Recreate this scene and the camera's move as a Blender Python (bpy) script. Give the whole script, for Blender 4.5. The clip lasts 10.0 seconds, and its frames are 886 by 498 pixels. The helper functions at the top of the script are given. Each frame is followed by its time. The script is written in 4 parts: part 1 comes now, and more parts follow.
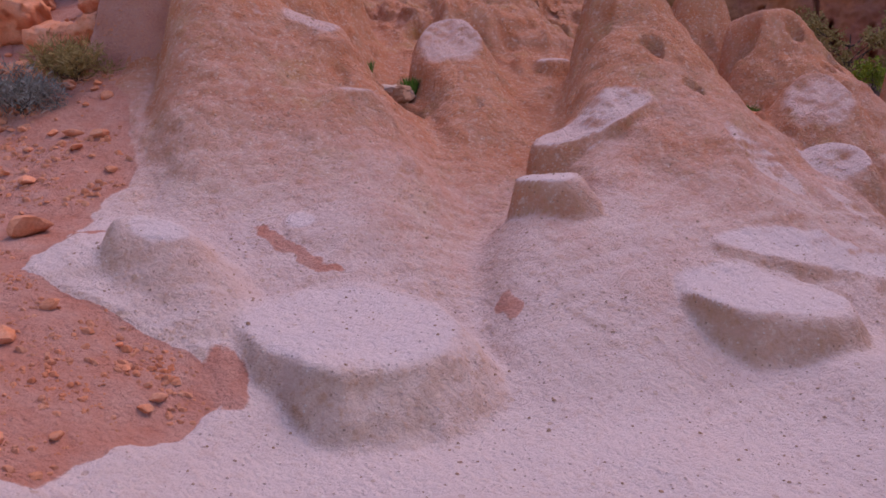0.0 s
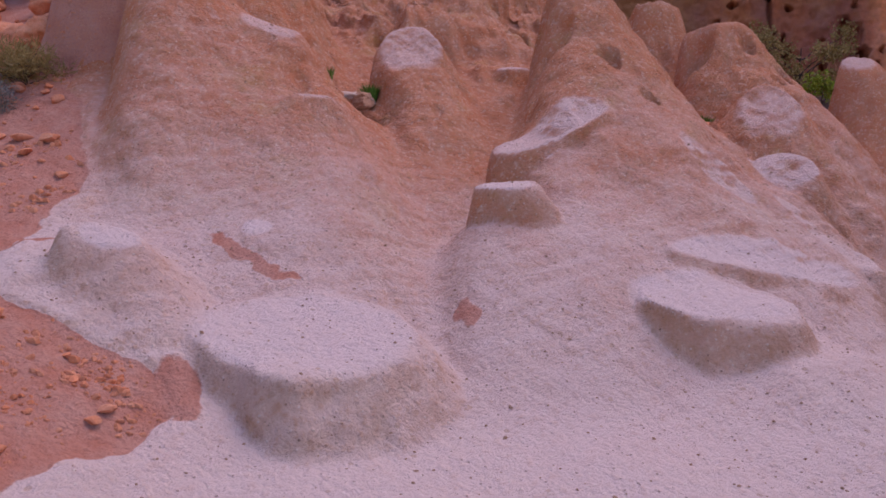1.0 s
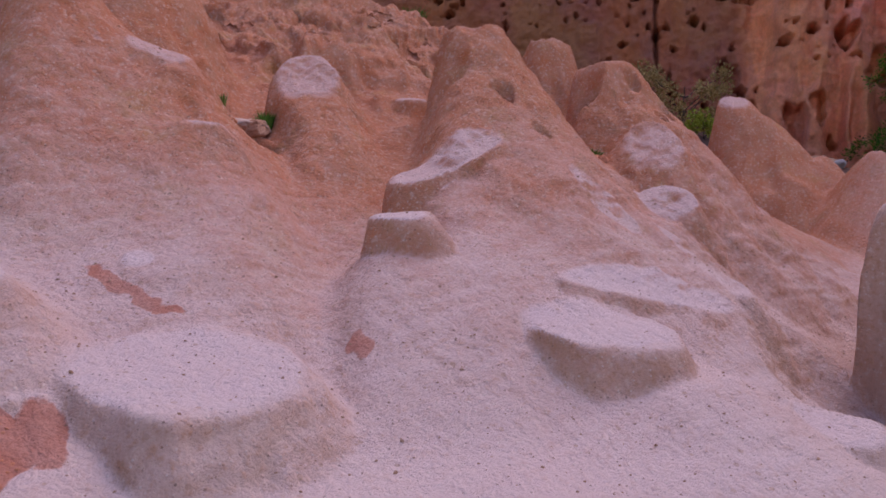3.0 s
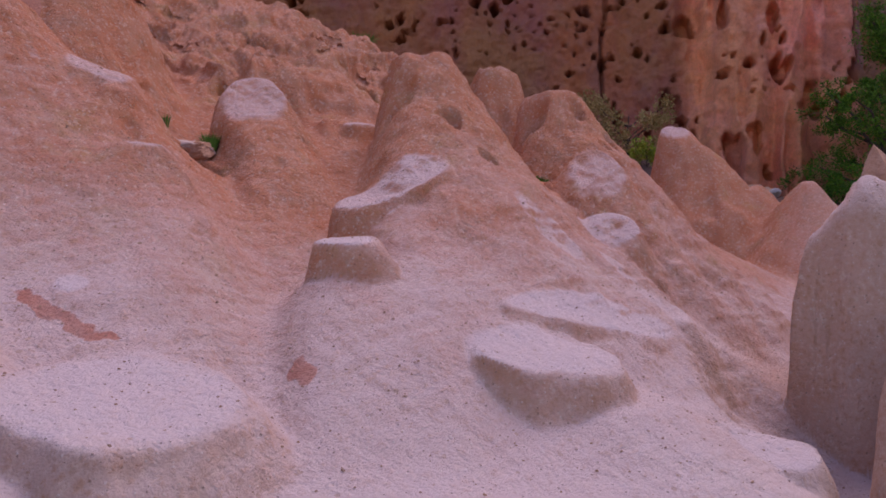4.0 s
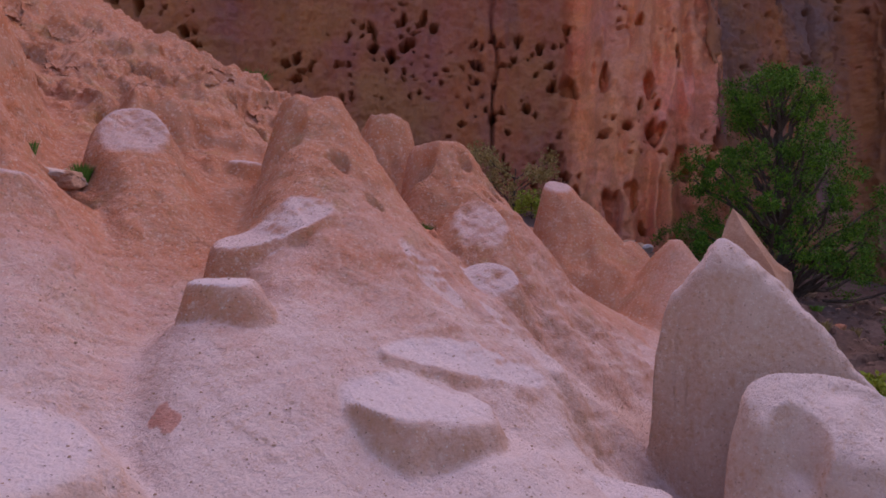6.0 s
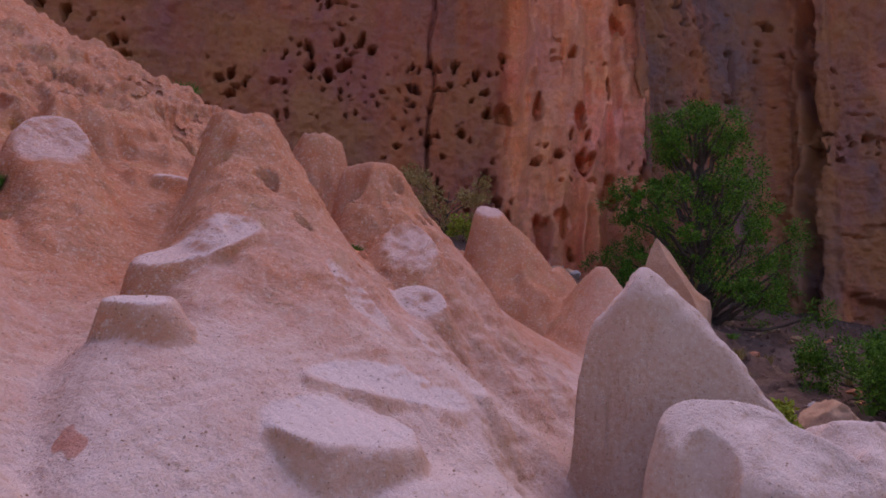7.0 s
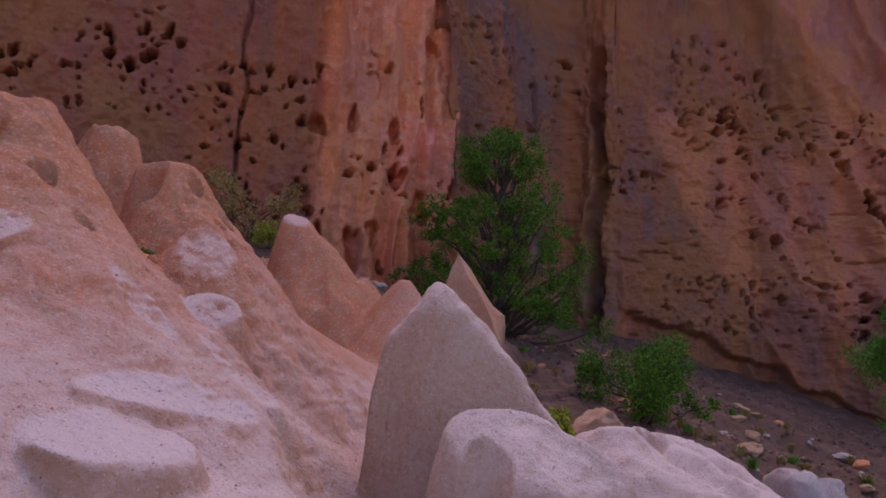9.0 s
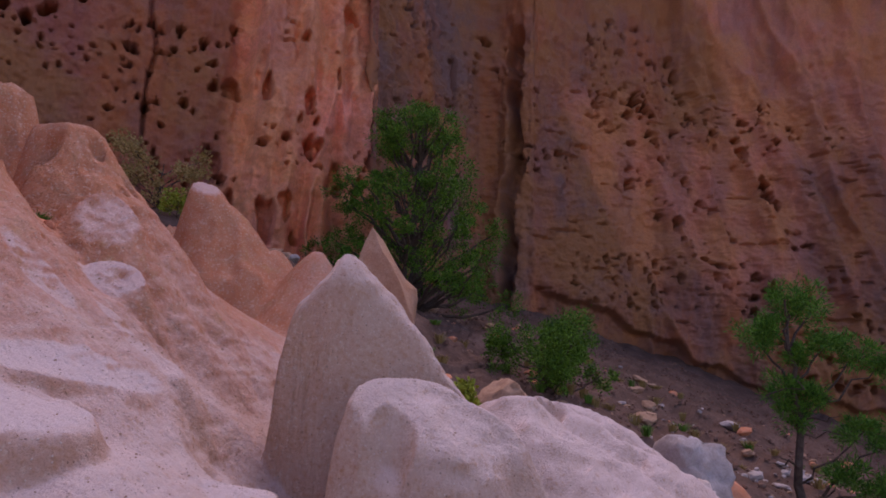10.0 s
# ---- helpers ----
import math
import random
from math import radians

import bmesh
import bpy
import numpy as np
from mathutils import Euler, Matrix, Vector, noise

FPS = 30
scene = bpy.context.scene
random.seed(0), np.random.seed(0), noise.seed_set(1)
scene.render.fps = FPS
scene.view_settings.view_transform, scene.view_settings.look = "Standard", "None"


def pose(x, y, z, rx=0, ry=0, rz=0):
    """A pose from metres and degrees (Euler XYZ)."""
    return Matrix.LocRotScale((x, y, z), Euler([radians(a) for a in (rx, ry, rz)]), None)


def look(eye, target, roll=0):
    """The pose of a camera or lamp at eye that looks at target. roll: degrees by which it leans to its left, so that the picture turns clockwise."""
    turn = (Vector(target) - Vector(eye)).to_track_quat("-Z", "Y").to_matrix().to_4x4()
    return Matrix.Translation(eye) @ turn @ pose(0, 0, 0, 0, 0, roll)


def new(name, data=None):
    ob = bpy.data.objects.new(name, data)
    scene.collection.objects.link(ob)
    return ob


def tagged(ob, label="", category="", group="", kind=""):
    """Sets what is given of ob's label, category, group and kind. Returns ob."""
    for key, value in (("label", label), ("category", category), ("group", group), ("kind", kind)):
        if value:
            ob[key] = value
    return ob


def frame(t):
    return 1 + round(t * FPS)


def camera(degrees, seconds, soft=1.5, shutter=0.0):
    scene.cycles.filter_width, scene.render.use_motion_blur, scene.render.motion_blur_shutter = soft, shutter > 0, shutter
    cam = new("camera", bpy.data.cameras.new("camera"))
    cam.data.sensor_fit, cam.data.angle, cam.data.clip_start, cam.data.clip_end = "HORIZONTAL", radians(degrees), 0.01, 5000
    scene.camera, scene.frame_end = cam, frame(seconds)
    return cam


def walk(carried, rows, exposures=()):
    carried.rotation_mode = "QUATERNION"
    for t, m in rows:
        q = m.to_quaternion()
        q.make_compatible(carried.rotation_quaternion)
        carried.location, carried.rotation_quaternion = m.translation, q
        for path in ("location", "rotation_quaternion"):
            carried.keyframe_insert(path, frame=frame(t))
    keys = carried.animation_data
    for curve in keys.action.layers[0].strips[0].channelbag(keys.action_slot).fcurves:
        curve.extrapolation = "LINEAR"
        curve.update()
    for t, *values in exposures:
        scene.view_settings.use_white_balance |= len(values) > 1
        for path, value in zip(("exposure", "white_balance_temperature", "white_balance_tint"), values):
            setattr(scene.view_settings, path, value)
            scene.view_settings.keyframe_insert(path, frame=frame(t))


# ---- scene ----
cam = camera(63.5, 10.0, soft=1.7)
PATH = [
    (0, (0.002, -0.008, 1.608), (0.007, 1.992, 1.556), 0.0),
    (0.5, (0.014, -0.007, 1.611), (0.077, 1.992, 1.573), 0.1),
    (1, (0.036, -0.007, 1.612), (0.143, 1.99, 1.58), 0.1),
    (1.5, (0.056, -0.002, 1.613), (0.22, 1.991, 1.589), 0.1),
    (2, (0.077, 0.005, 1.617), (0.305, 1.992, 1.609), 0.0),
    (2.5, (0.104, 0.007, 1.623), (0.403, 1.984, 1.638), -0.1),
    (4, (0.164, -0.005, 1.648), (0.664, 1.928, 1.758), -0.0),
    (4.5, (0.182, -0.018, 1.655), (0.759, 1.893, 1.792), 0.4),
    (5, (0.192, -0.03, 1.663), (0.837, 1.856, 1.83), 0.8),
    (5.5, (0.204, -0.052, 1.674), (0.915, 1.807, 1.873), 1.1),
    (7, (0.256, -0.087, 1.694), (1.201, 1.651, 1.991), 2.3),
    (7.5, (0.272, -0.103, 1.698), (1.308, 1.575, 2.027), 2.5),
    (8, (0.29, -0.14, 1.702), (1.434, 1.461, 2.059), 2.4),
    (8.5, (0.304, -0.171, 1.703), (1.558, 1.343, 2.07), 2.4),
    (9, (0.323, -0.198, 1.699), (1.681, 1.228, 2.047), 2.4),
    (9.5, (0.306, -0.259, 1.686), (1.762, 1.075, 2.004), 2.5),
    (10, (0.283, -0.329, 1.678), (1.809, 0.932, 1.964), 2.6),
]
EXPOSURES = [(0, 0.74, 6500, 32), (2.5, 0.74, 6500, 32), (5, 0.7, 6450, 34), (7.5, 0.62, 6450, 34), (10, 0.58, 6450, 34)]
walk(cam, [(t, look(eye, target, roll)) for t, eye, target, roll in PATH], EXPOSURES)
# ---- body ----

# ---------------------------------------------------------------- light
world = bpy.data.worlds.new("sky")
scene.world = world
world.use_nodes = True
wn = world.node_tree
for node in list(wn.nodes):
    wn.nodes.remove(node)
sky = wn.nodes.new("ShaderNodeTexSky")
sky.sky_type = "NISHITA"
sky.sun_disc = False
sky.sun_elevation = radians(62)
sky.sun_rotation = radians(50)
sky.altitude = 1900
back = wn.nodes.new("ShaderNodeBackground")
back.inputs[1].default_value = 0.15
wout = wn.nodes.new("ShaderNodeOutputWorld")
wn.links.new(sky.outputs[0], back.inputs[0])
wn.links.new(back.outputs[0], wout.inputs[0])

sun = new("sun", bpy.data.lights.new("sun", "SUN"))
sun.data.energy = 1.5
sun.data.angle = radians(40)
sun.data.color = (1.0, 0.86, 0.74)
sun.matrix_world = look((10, 12, 24), (2, 6, 1))


# ---------------------------------------------------------------- materials
def node_mat(name):
    m = bpy.data.materials.new(name)
    m.use_nodes = True
    nt = m.node_tree
    return m, nt, nt.nodes["Principled BSDF"]


def tex(nt, kind, scale, vec, **kw):
    n = nt.nodes.new(kind)
    n.inputs["Scale"].default_value = scale
    for k, v in kw.items():
        n.inputs[k].default_value = v
    nt.links.new(vec, n.inputs["Vector"])
    return n


def ramp(nt, fac, lo, hi, a=(0, 0, 0, 1), b=(1, 1, 1, 1)):
    n = nt.nodes.new("ShaderNodeValToRGB")
    n.color_ramp.elements[0].position, n.color_ramp.elements[1].position = lo, hi
    n.color_ramp.elements[0].color, n.color_ramp.elements[1].color = a, b
    nt.links.new(fac, n.inputs[0])
    return n.outputs[0]


def mix(nt, fac, a, b, mode="MIX"):
    n = nt.nodes.new("ShaderNodeMix")
    n.data_type, n.blend_type = "RGBA", mode
    for slot, v in ((0, fac), (6, a), (7, b)):
        if isinstance(v, (int, float)):
            n.inputs[slot].default_value = v
        elif isinstance(v, tuple):
            n.inputs[slot].default_value = (*v, 1)
        else:
            nt.links.new(v, n.inputs[slot])
    return n.outputs[2]


def calc(nt, op, a, b=0.0, c=0.0):
    n = nt.nodes.new("ShaderNodeMath")
    n.operation = op
    for i, v in enumerate((a, b, c)):
        if isinstance(v, (int, float)):
            n.inputs[i].default_value = v
        else:
            nt.links.new(v, n.inputs[i])
    return n.outputs[0]


def geometry(nt):
    g = nt.nodes.new("ShaderNodeNewGeometry")
    sep = nt.nodes.new("ShaderNodeSeparateXYZ")
    nt.links.new(g.outputs["Normal"], sep.inputs[0])
    pos = nt.nodes.new("ShaderNodeSeparateXYZ")
    nt.links.new(g.outputs["Position"], pos.inputs[0])
    return g.outputs["Position"], sep.outputs[2], pos.outputs


def bump(nt, bsdf, height, strength, distance):
    b = nt.nodes.new("ShaderNodeBump")
    b.inputs["Strength"].default_value = strength
    b.inputs["Distance"].default_value = distance
    nt.links.new(height, b.inputs["Height"])
    nt.links.new(b.outputs[0], bsdf.inputs["Normal"])


def tuff_material(name, tan, oxide, worn, oxide_from, oxide_to):
    """Soft pumice tuff: tan walls, pale tops (wear plus painted sky light), rusty upper reaches, small clasts and pits.
    """
    m, nt, bsdf = node_mat(name)
    p, up, xyz = geometry(nt)
    broad = tex(nt, "ShaderNodeTexNoise", 0.9, p, Detail=5.0, Roughness=0.6).outputs[0]
    mid = tex(nt, "ShaderNodeTexNoise", 5.0, p, Detail=6.0, Roughness=0.65).outputs[0]
    fine = tex(nt, "ShaderNodeTexNoise", 38.0, p, Detail=5.0, Roughness=0.7).outputs[0]
    grit = tex(nt, "ShaderNodeTexNoise", 130.0, p, Detail=3.0).outputs[0]
    stain = tex(nt, "ShaderNodeTexNoise", 2.3, p, Detail=7.0, Roughness=0.7, Distortion=0.6).outputs[0]
    lichen = tex(nt, "ShaderNodeTexNoise", 1.4, p, Detail=9.0, Roughness=0.75).outputs[0]
    clast = tex(nt, "ShaderNodeTexVoronoi", 26.0, p, Randomness=1.0)
    far = calc(nt, "ADD", xyz[1], calc(nt, "MULTIPLY", broad, 3.2))
    far = calc(nt, "SUBTRACT", far, calc(nt, "MULTIPLY", calc(nt, "MAXIMUM", calc(nt, "SUBTRACT", xyz[0], 2.5), 0.0), 0.55))
    ox = calc(nt, "MULTIPLY", ramp(nt, calc(nt, "DIVIDE", far, 14.0), oxide_from / 14, oxide_to / 14),
              ramp(nt, mid, 0.3, 0.6, (0.65, 0.65, 0.65, 1)))
    c = mix(nt, ox, tan, oxide)
    c = mix(nt, calc(nt, "MULTIPLY", calc(nt, "MULTIPLY", ramp(nt, stain, 0.52, 0.7), ox), 0.6), c, (0.33, 0.125, 0.06))
    c = mix(nt, calc(nt, "MULTIPLY", calc(nt, "MULTIPLY", ramp(nt, lichen, 0.55, 0.66), ox), 0.5), c, (0.5, 0.29, 0.07))
    c = mix(nt, calc(nt, "MULTIPLY", ramp(nt, fine, 0.35, 0.7), 0.35), c, tuple(v * 0.66 for v in tan))
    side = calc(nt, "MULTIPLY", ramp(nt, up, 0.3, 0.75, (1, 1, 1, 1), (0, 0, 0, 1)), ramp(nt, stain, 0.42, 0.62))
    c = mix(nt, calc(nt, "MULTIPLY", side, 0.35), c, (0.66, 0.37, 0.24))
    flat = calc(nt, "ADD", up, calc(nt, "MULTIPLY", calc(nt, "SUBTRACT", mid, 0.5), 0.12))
    # up-facing rock turns pale: wear, with the sky's light painted into the colour
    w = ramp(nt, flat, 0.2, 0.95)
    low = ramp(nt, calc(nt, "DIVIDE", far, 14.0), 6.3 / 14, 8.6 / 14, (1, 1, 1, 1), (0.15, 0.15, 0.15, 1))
    worn_lit = nt.nodes.new("ShaderNodeAttribute")
    worn_lit.attribute_name = "worn"
    w = calc(nt, "MAXIMUM", calc(nt, "MULTIPLY", calc(nt, "MULTIPLY", w, low), 0.85), calc(nt, "MULTIPLY", worn_lit.outputs["Fac"], ramp(nt, flat, 0.4, 0.7, (0, 0, 0, 1), (1.15, 1.15, 1.15, 1))))
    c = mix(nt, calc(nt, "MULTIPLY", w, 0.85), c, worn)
    specks = calc(nt, "LESS_THAN", clast.outputs["Distance"], 0.18)
    pale = calc(nt, "GREATER_THAN", mix_channel(nt, clast.outputs["Color"]), 0.62)
    c = mix(nt, calc(nt, "MULTIPLY", calc(nt, "MULTIPLY", specks, pale), 0.45), c, (0.78, 0.68, 0.6))
    dark = calc(nt, "LESS_THAN", mix_channel(nt, clast.outputs["Color"]), 0.2)
    c = mix(nt, calc(nt, "MULTIPLY", calc(nt, "MULTIPLY", specks, dark), 0.6), c, (0.16, 0.09, 0.06))
    bare = calc(nt, "SUBTRACT", 1.0, calc(nt, "MULTIPLY", w, 0.75))
    crumb = tex(nt, "ShaderNodeTexNoise", 20.0, p, Detail=5.0, Roughness=0.65).outputs[0]
    c = mix(nt, calc(nt, "MULTIPLY", calc(nt, "MULTIPLY", calc(nt, "MULTIPLY", ramp(nt, crumb, 0.52, 0.66), bare), ramp(nt, stain, 0.3, 0.55)), 0.65), c, (0.52, 0.25, 0.12))
    c = mix(nt, calc(nt, "MULTIPLY", calc(nt, "MULTIPLY", ramp(nt, crumb, 0.36, 0.44, (1, 1, 1, 1), (0, 0, 0, 1)), bare), 0.4), c, (0.78, 0.58, 0.47))
    big = tex(nt, "ShaderNodeTexVoronoi", 10.0, p, Randomness=1.0)
    lump = calc(nt, "MULTIPLY", calc(nt, "LESS_THAN", big.outputs["Distance"], 0.17), calc(nt, "GREATER_THAN", mix_channel(nt, big.outputs["Color"]), 0.72))
    c = mix(nt, calc(nt, "MULTIPLY", lump, 0.5), c, mix(nt, fine, (0.4, 0.2, 0.12), (0.62, 0.42, 0.3)))
    c = mix(nt, 0.36, c, mix(nt, grit, (0.45, 0.45, 0.45), (1.0, 1.0, 1.0)), "MULTIPLY")
    soil = nt.nodes.new("ShaderNodeAttribute")
    soil.attribute_name = "soil"
    edge = calc(nt, "ADD", soil.outputs["Fac"], calc(nt, "MULTIPLY", calc(nt, "SUBTRACT", fine, 0.5), 0.14))
    cover = ramp(nt, edge, 0.48, 0.54)
    earth = mix(nt, ramp(nt, mid, 0.3, 0.7), (0.5, 0.19, 0.13), (0.56, 0.29, 0.23))
    earth = mix(nt, calc(nt, "MULTIPLY", ramp(nt, fine, 0.45, 0.7), 0.4), earth, (0.33, 0.125, 0.085))
    c = mix(nt, cover, c, earth)
    nt.links.new(c, bsdf.inputs["Base Color"])
    bsdf.inputs["Roughness"].default_value = 0.95
    bsdf.inputs["Specular IOR Level"].default_value = 0.12
    h = calc(nt, "ADD", calc(nt, "MULTIPLY", fine, 1.0), calc(nt, "MULTIPLY", grit, 0.22))
    h = calc(nt, "ADD", h, calc(nt, "MULTIPLY", calc(nt, "MINIMUM", clast.outputs["Distance"], 0.3), -0.9))
    h = calc(nt, "ADD", h, calc(nt, "MULTIPLY", mid, 0.7))
    h = calc(nt, "ADD", h, calc(nt, "MULTIPLY", lump, 0.5))
    h = calc(nt, "ADD", h, calc(nt, "MULTIPLY", crumb, 0.9))
    bump(nt, bsdf, h, 0.95, 0.032)
    return m


def mix_channel(nt, colour):
    s = nt.nodes.new("ShaderNodeSeparateColor")
    nt.links.new(colour, s.inputs[0])
    return s.outputs[0]


def cliff_material():
    m, nt, bsdf = node_mat("cliff_tuff")
    p, up, xyz = geometry(nt)
    mp = nt.nodes.new("ShaderNodeMapping")
    mp.inputs["Scale"].default_value = (1.0, 1.0, 0.16)
    nt.links.new(p, mp.inputs[0])
    streak = tex(nt, "ShaderNodeTexNoise", 0.55, mp.outputs[0], Detail=5.0, Roughness=0.6).outputs[0]
    broad = tex(nt, "ShaderNodeTexNoise", 0.22, p, Detail=5.0, Roughness=0.65).outputs[0]
    streak2 = tex(nt, "ShaderNodeTexNoise", 0.3, mp.outputs[0], Detail=4.0, Roughness=0.55, Distortion=0.5).outputs[0]
    mid = tex(nt, "ShaderNodeTexNoise", 1.6, p, Detail=8.0, Roughness=0.7).outputs[0]
    fine = tex(nt, "ShaderNodeTexNoise", 9.0, p, Detail=6.0, Roughness=0.7).outputs[0]
    c = mix(nt, ramp(nt, streak, 0.38, 0.62), (0.42, 0.13, 0.056), (0.33, 0.108, 0.085))
    c = mix(nt, ramp(nt, streak2, 0.52, 0.72), c, (0.19, 0.1, 0.09))
    rust = nt.nodes.new("ShaderNodeAttribute")
    rust.attribute_name = "soil"
    c = mix(nt, calc(nt, "MULTIPLY", ramp(nt, mid, 0.5, 0.75), 0.5), c, (0.36, 0.165, 0.115))
    grey = nt.nodes.new("ShaderNodeAttribute")
    grey.attribute_name = "worn"
    c = mix(nt, calc(nt, "MULTIPLY", grey.outputs["Fac"], ramp(nt, streak, 0.3, 0.6)), c, (0.2, 0.12, 0.105))
    c = mix(nt, calc(nt, "MULTIPLY", ramp(nt, broad, 0.44, 0.6), 0.75), c, (0.37, 0.15, 0.055))
    orange = mix(nt, ramp(nt, broad, 0.4, 0.58), (0.9, 0.3, 0.2), (0.84, 0.31, 0.14))
    orange = mix(nt, calc(nt, "MULTIPLY", ramp(nt, streak, 0.45, 0.65), 0.6), orange, (0.5, 0.2, 0.15))
    c = mix(nt, calc(nt, "MULTIPLY", rust.outputs["Fac"], ramp(nt, mid, 0.2, 0.5, (0.6, 0.6, 0.6, 1))), c, orange)
    c = mix(nt, calc(nt, "MULTIPLY", ramp(nt, fine, 0.35, 0.7), 0.3), c, (0.14, 0.06, 0.04))
    nt.links.new(c, bsdf.inputs["Base Color"])
    bsdf.inputs["Roughness"].default_value = 0.95
    bsdf.inputs["Specular IOR Level"].default_value = 0.1
    bump(nt, bsdf, calc(nt, "ADD", mid, calc(nt, "MULTIPLY", fine, 0.5)), 0.7, 0.12)
    return m


def speckled(name, a, b, scale, rough=0.95, relief=0.02, c3=None, amount=0.4):
    m, nt, bsdf = node_mat(name)
    p, up, xyz = geometry(nt)
    n1 = tex(nt, "ShaderNodeTexNoise", scale, p, Detail=6.0, Roughness=0.65).outputs[0]
    n2 = tex(nt, "ShaderNodeTexNoise", scale * 9, p, Detail=4.0, Roughness=0.7).outputs[0]
    c = mix(nt, ramp(nt, n1, 0.35, 0.65), a, b)
    c = mix(nt, calc(nt, "MULTIPLY", ramp(nt, n2, 0.4, 0.65), amount), c, c3 or tuple(v * 0.55 for v in a))
    info = nt.nodes.new("ShaderNodeObjectInfo")
    c = mix(nt, 0.5, c, mix(nt, info.outputs["Random"], (0.6, 0.6, 0.6), (1.0, 1.0, 1.0)), "MULTIPLY")
    nt.links.new(c, bsdf.inputs["Base Color"])
    bsdf.inputs["Roughness"].default_value = rough
    bsdf.inputs["Specular IOR Level"].default_value = 0.15
    bump(nt, bsdf, calc(nt, "ADD", n1, calc(nt, "MULTIPLY", n2, 0.5)), 0.8, relief)
    return m


def leaf_material(name, dark, light):
    m, nt, bsdf = node_mat(name)
    g = nt.nodes.new("ShaderNodeNewGeometry")
    c = mix(nt, g.outputs["Random Per Island"], dark, light)
    nt.links.new(c, bsdf.inputs["Base Color"])
    bsdf.inputs["Roughness"].default_value = 0.7
    bsdf.inputs["Specular IOR Level"].default_value = 0.2
    return m


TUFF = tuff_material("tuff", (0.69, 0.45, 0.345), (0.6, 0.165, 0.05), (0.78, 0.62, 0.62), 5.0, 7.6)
CLIFF = cliff_material()
DIRT = speckled("red_dirt", (0.34, 0.14, 0.1), (0.4, 0.2, 0.155), 4.0, relief=0.012)
TALUS = speckled("talus_soil", (0.11, 0.058, 0.043), (0.19, 0.11, 0.085), 1.2, relief=0.08)
REDROCK = speckled("red_stone", (0.74, 0.25, 0.12), (0.7, 0.33, 0.21), 6.0, relief=0.02)
GREYROCK = speckled("grey_stone", (0.44, 0.34, 0.31), (0.56, 0.46, 0.44), 3.0, relief=0.03)
BROWNROCK = speckled("brown_stone", (0.4, 0.22, 0.14), (0.5, 0.31, 0.21), 3.0, relief=0.03)
ORANGEROCK = speckled("orange_brown_stone", (0.5, 0.24, 0.14), (0.6, 0.34, 0.23), 2.5, relief=0.06)
PALEROCK = speckled("pale_tuff_stone", (0.6, 0.42, 0.35), (0.72, 0.55, 0.5), 3.0, relief=0.03)
BARK = speckled("bark", (0.07, 0.045, 0.035), (0.13, 0.09, 0.07), 9.0, relief=0.02)
JUNIPER = leaf_material("juniper_leaf", (0.016, 0.058, 0.005), (0.12, 0.24, 0.014))
PINE = leaf_material("pine_needle", (0.02, 0.08, 0.01), (0.11, 0.25, 0.02))
SAGE = leaf_material("sage_leaf", (0.14, 0.13, 0.11), (0.28, 0.27, 0.24))
STRAW = leaf_material("dry_grass", (0.22, 0.15, 0.05), (0.36, 0.25, 0.09))
GREEN = leaf_material("green_grass", (0.05, 0.12, 0.015), (0.12, 0.24, 0.03))
YELLOW = leaf_material("yellow_green_leaf", (0.13, 0.17, 0.015), (0.3, 0.34, 0.03))

# ---------------------------------------------------------------- noise


def lattice(i, j, seed):
    h = (i.astype(np.int64) * 374761393 + j.astype(np.int64) * 668265263 + seed * 974711) & 0x7FFFFFFF
    h = ((h ^ (h >> 13)) * 1274126177) & 0x7FFFFFFF
    return ((h ^ (h >> 16)) & 0xFFFF) / 65535.0


def noise2(x, y, seed=0):
    i, j = np.floor(x), np.floor(y)
    u, v = x - i, y - j
    u, v = u * u * u * (u * (u * 6 - 15) + 10), v * v * v * (v * (v * 6 - 15) + 10)
    a, b = lattice(i, j, seed), lattice(i + 1, j, seed)
    c, d = lattice(i, j + 1, seed), lattice(i + 1, j + 1, seed)
    return (a + (b - a) * u) * (1 - v) + (c + (d - c) * u) * v - 0.5


def fbm(x, y, octaves=4, seed=0, gain=0.5):
    out, amp = 0.0, 1.0
    for k in range(octaves):
        c, s = math.cos(0.7 * k), math.sin(0.7 * k)
        out = out + amp * noise2((x * c - y * s) * 2**k + 7.3 * k, (x * s + y * c) * 2**k - 3.1 * k, seed + k)
        amp *= gain
    return out


def smooth(a, b, x):
    t = np.clip((x - a) / (b - a), 0, 1)
    return t * t * (3 - 2 * t)


def soft(x, k=0.4):
    return np.logaddexp(0, x / k) * k


def smax(a, b, k):
    h = np.clip(0.5 + 0.5 * (a - b) / k, 0, 1)
    return b + (a - b) * h + k * h * (1 - h)


# ---------------------------------------------------------------- the hillside as one field
KNOLLS = []


def knoll(name, x, y, z, rx, ry, head, slopes, tilt=(0, 0), cut=None, flare=0.0, k=0.12, rough=0.05, dish=0.0, wall=6.0, label=""):
    """A rock that stands out of the hillside: a tilted top of half-axes rx, ry and flanks that fall to the right, back, left and front
    by the given slopes; head turns it clockwise. Past the cut distances the flank falls as a wall."""
    KNOLLS.append((name, x, y, z, rx, ry, radians(head), slopes, tilt, cut, flare, k, rough, dish, wall, label))


def turned(values, r, f):
    """A value that changes with direction, from right, back, left and front."""
    n = r * r + f * f + 1e-9
    a, b = np.where(r > 0, values[0], values[2]), np.where(f > 0, values[1], values[3])
    return (a * r * r + b * f * f) / n


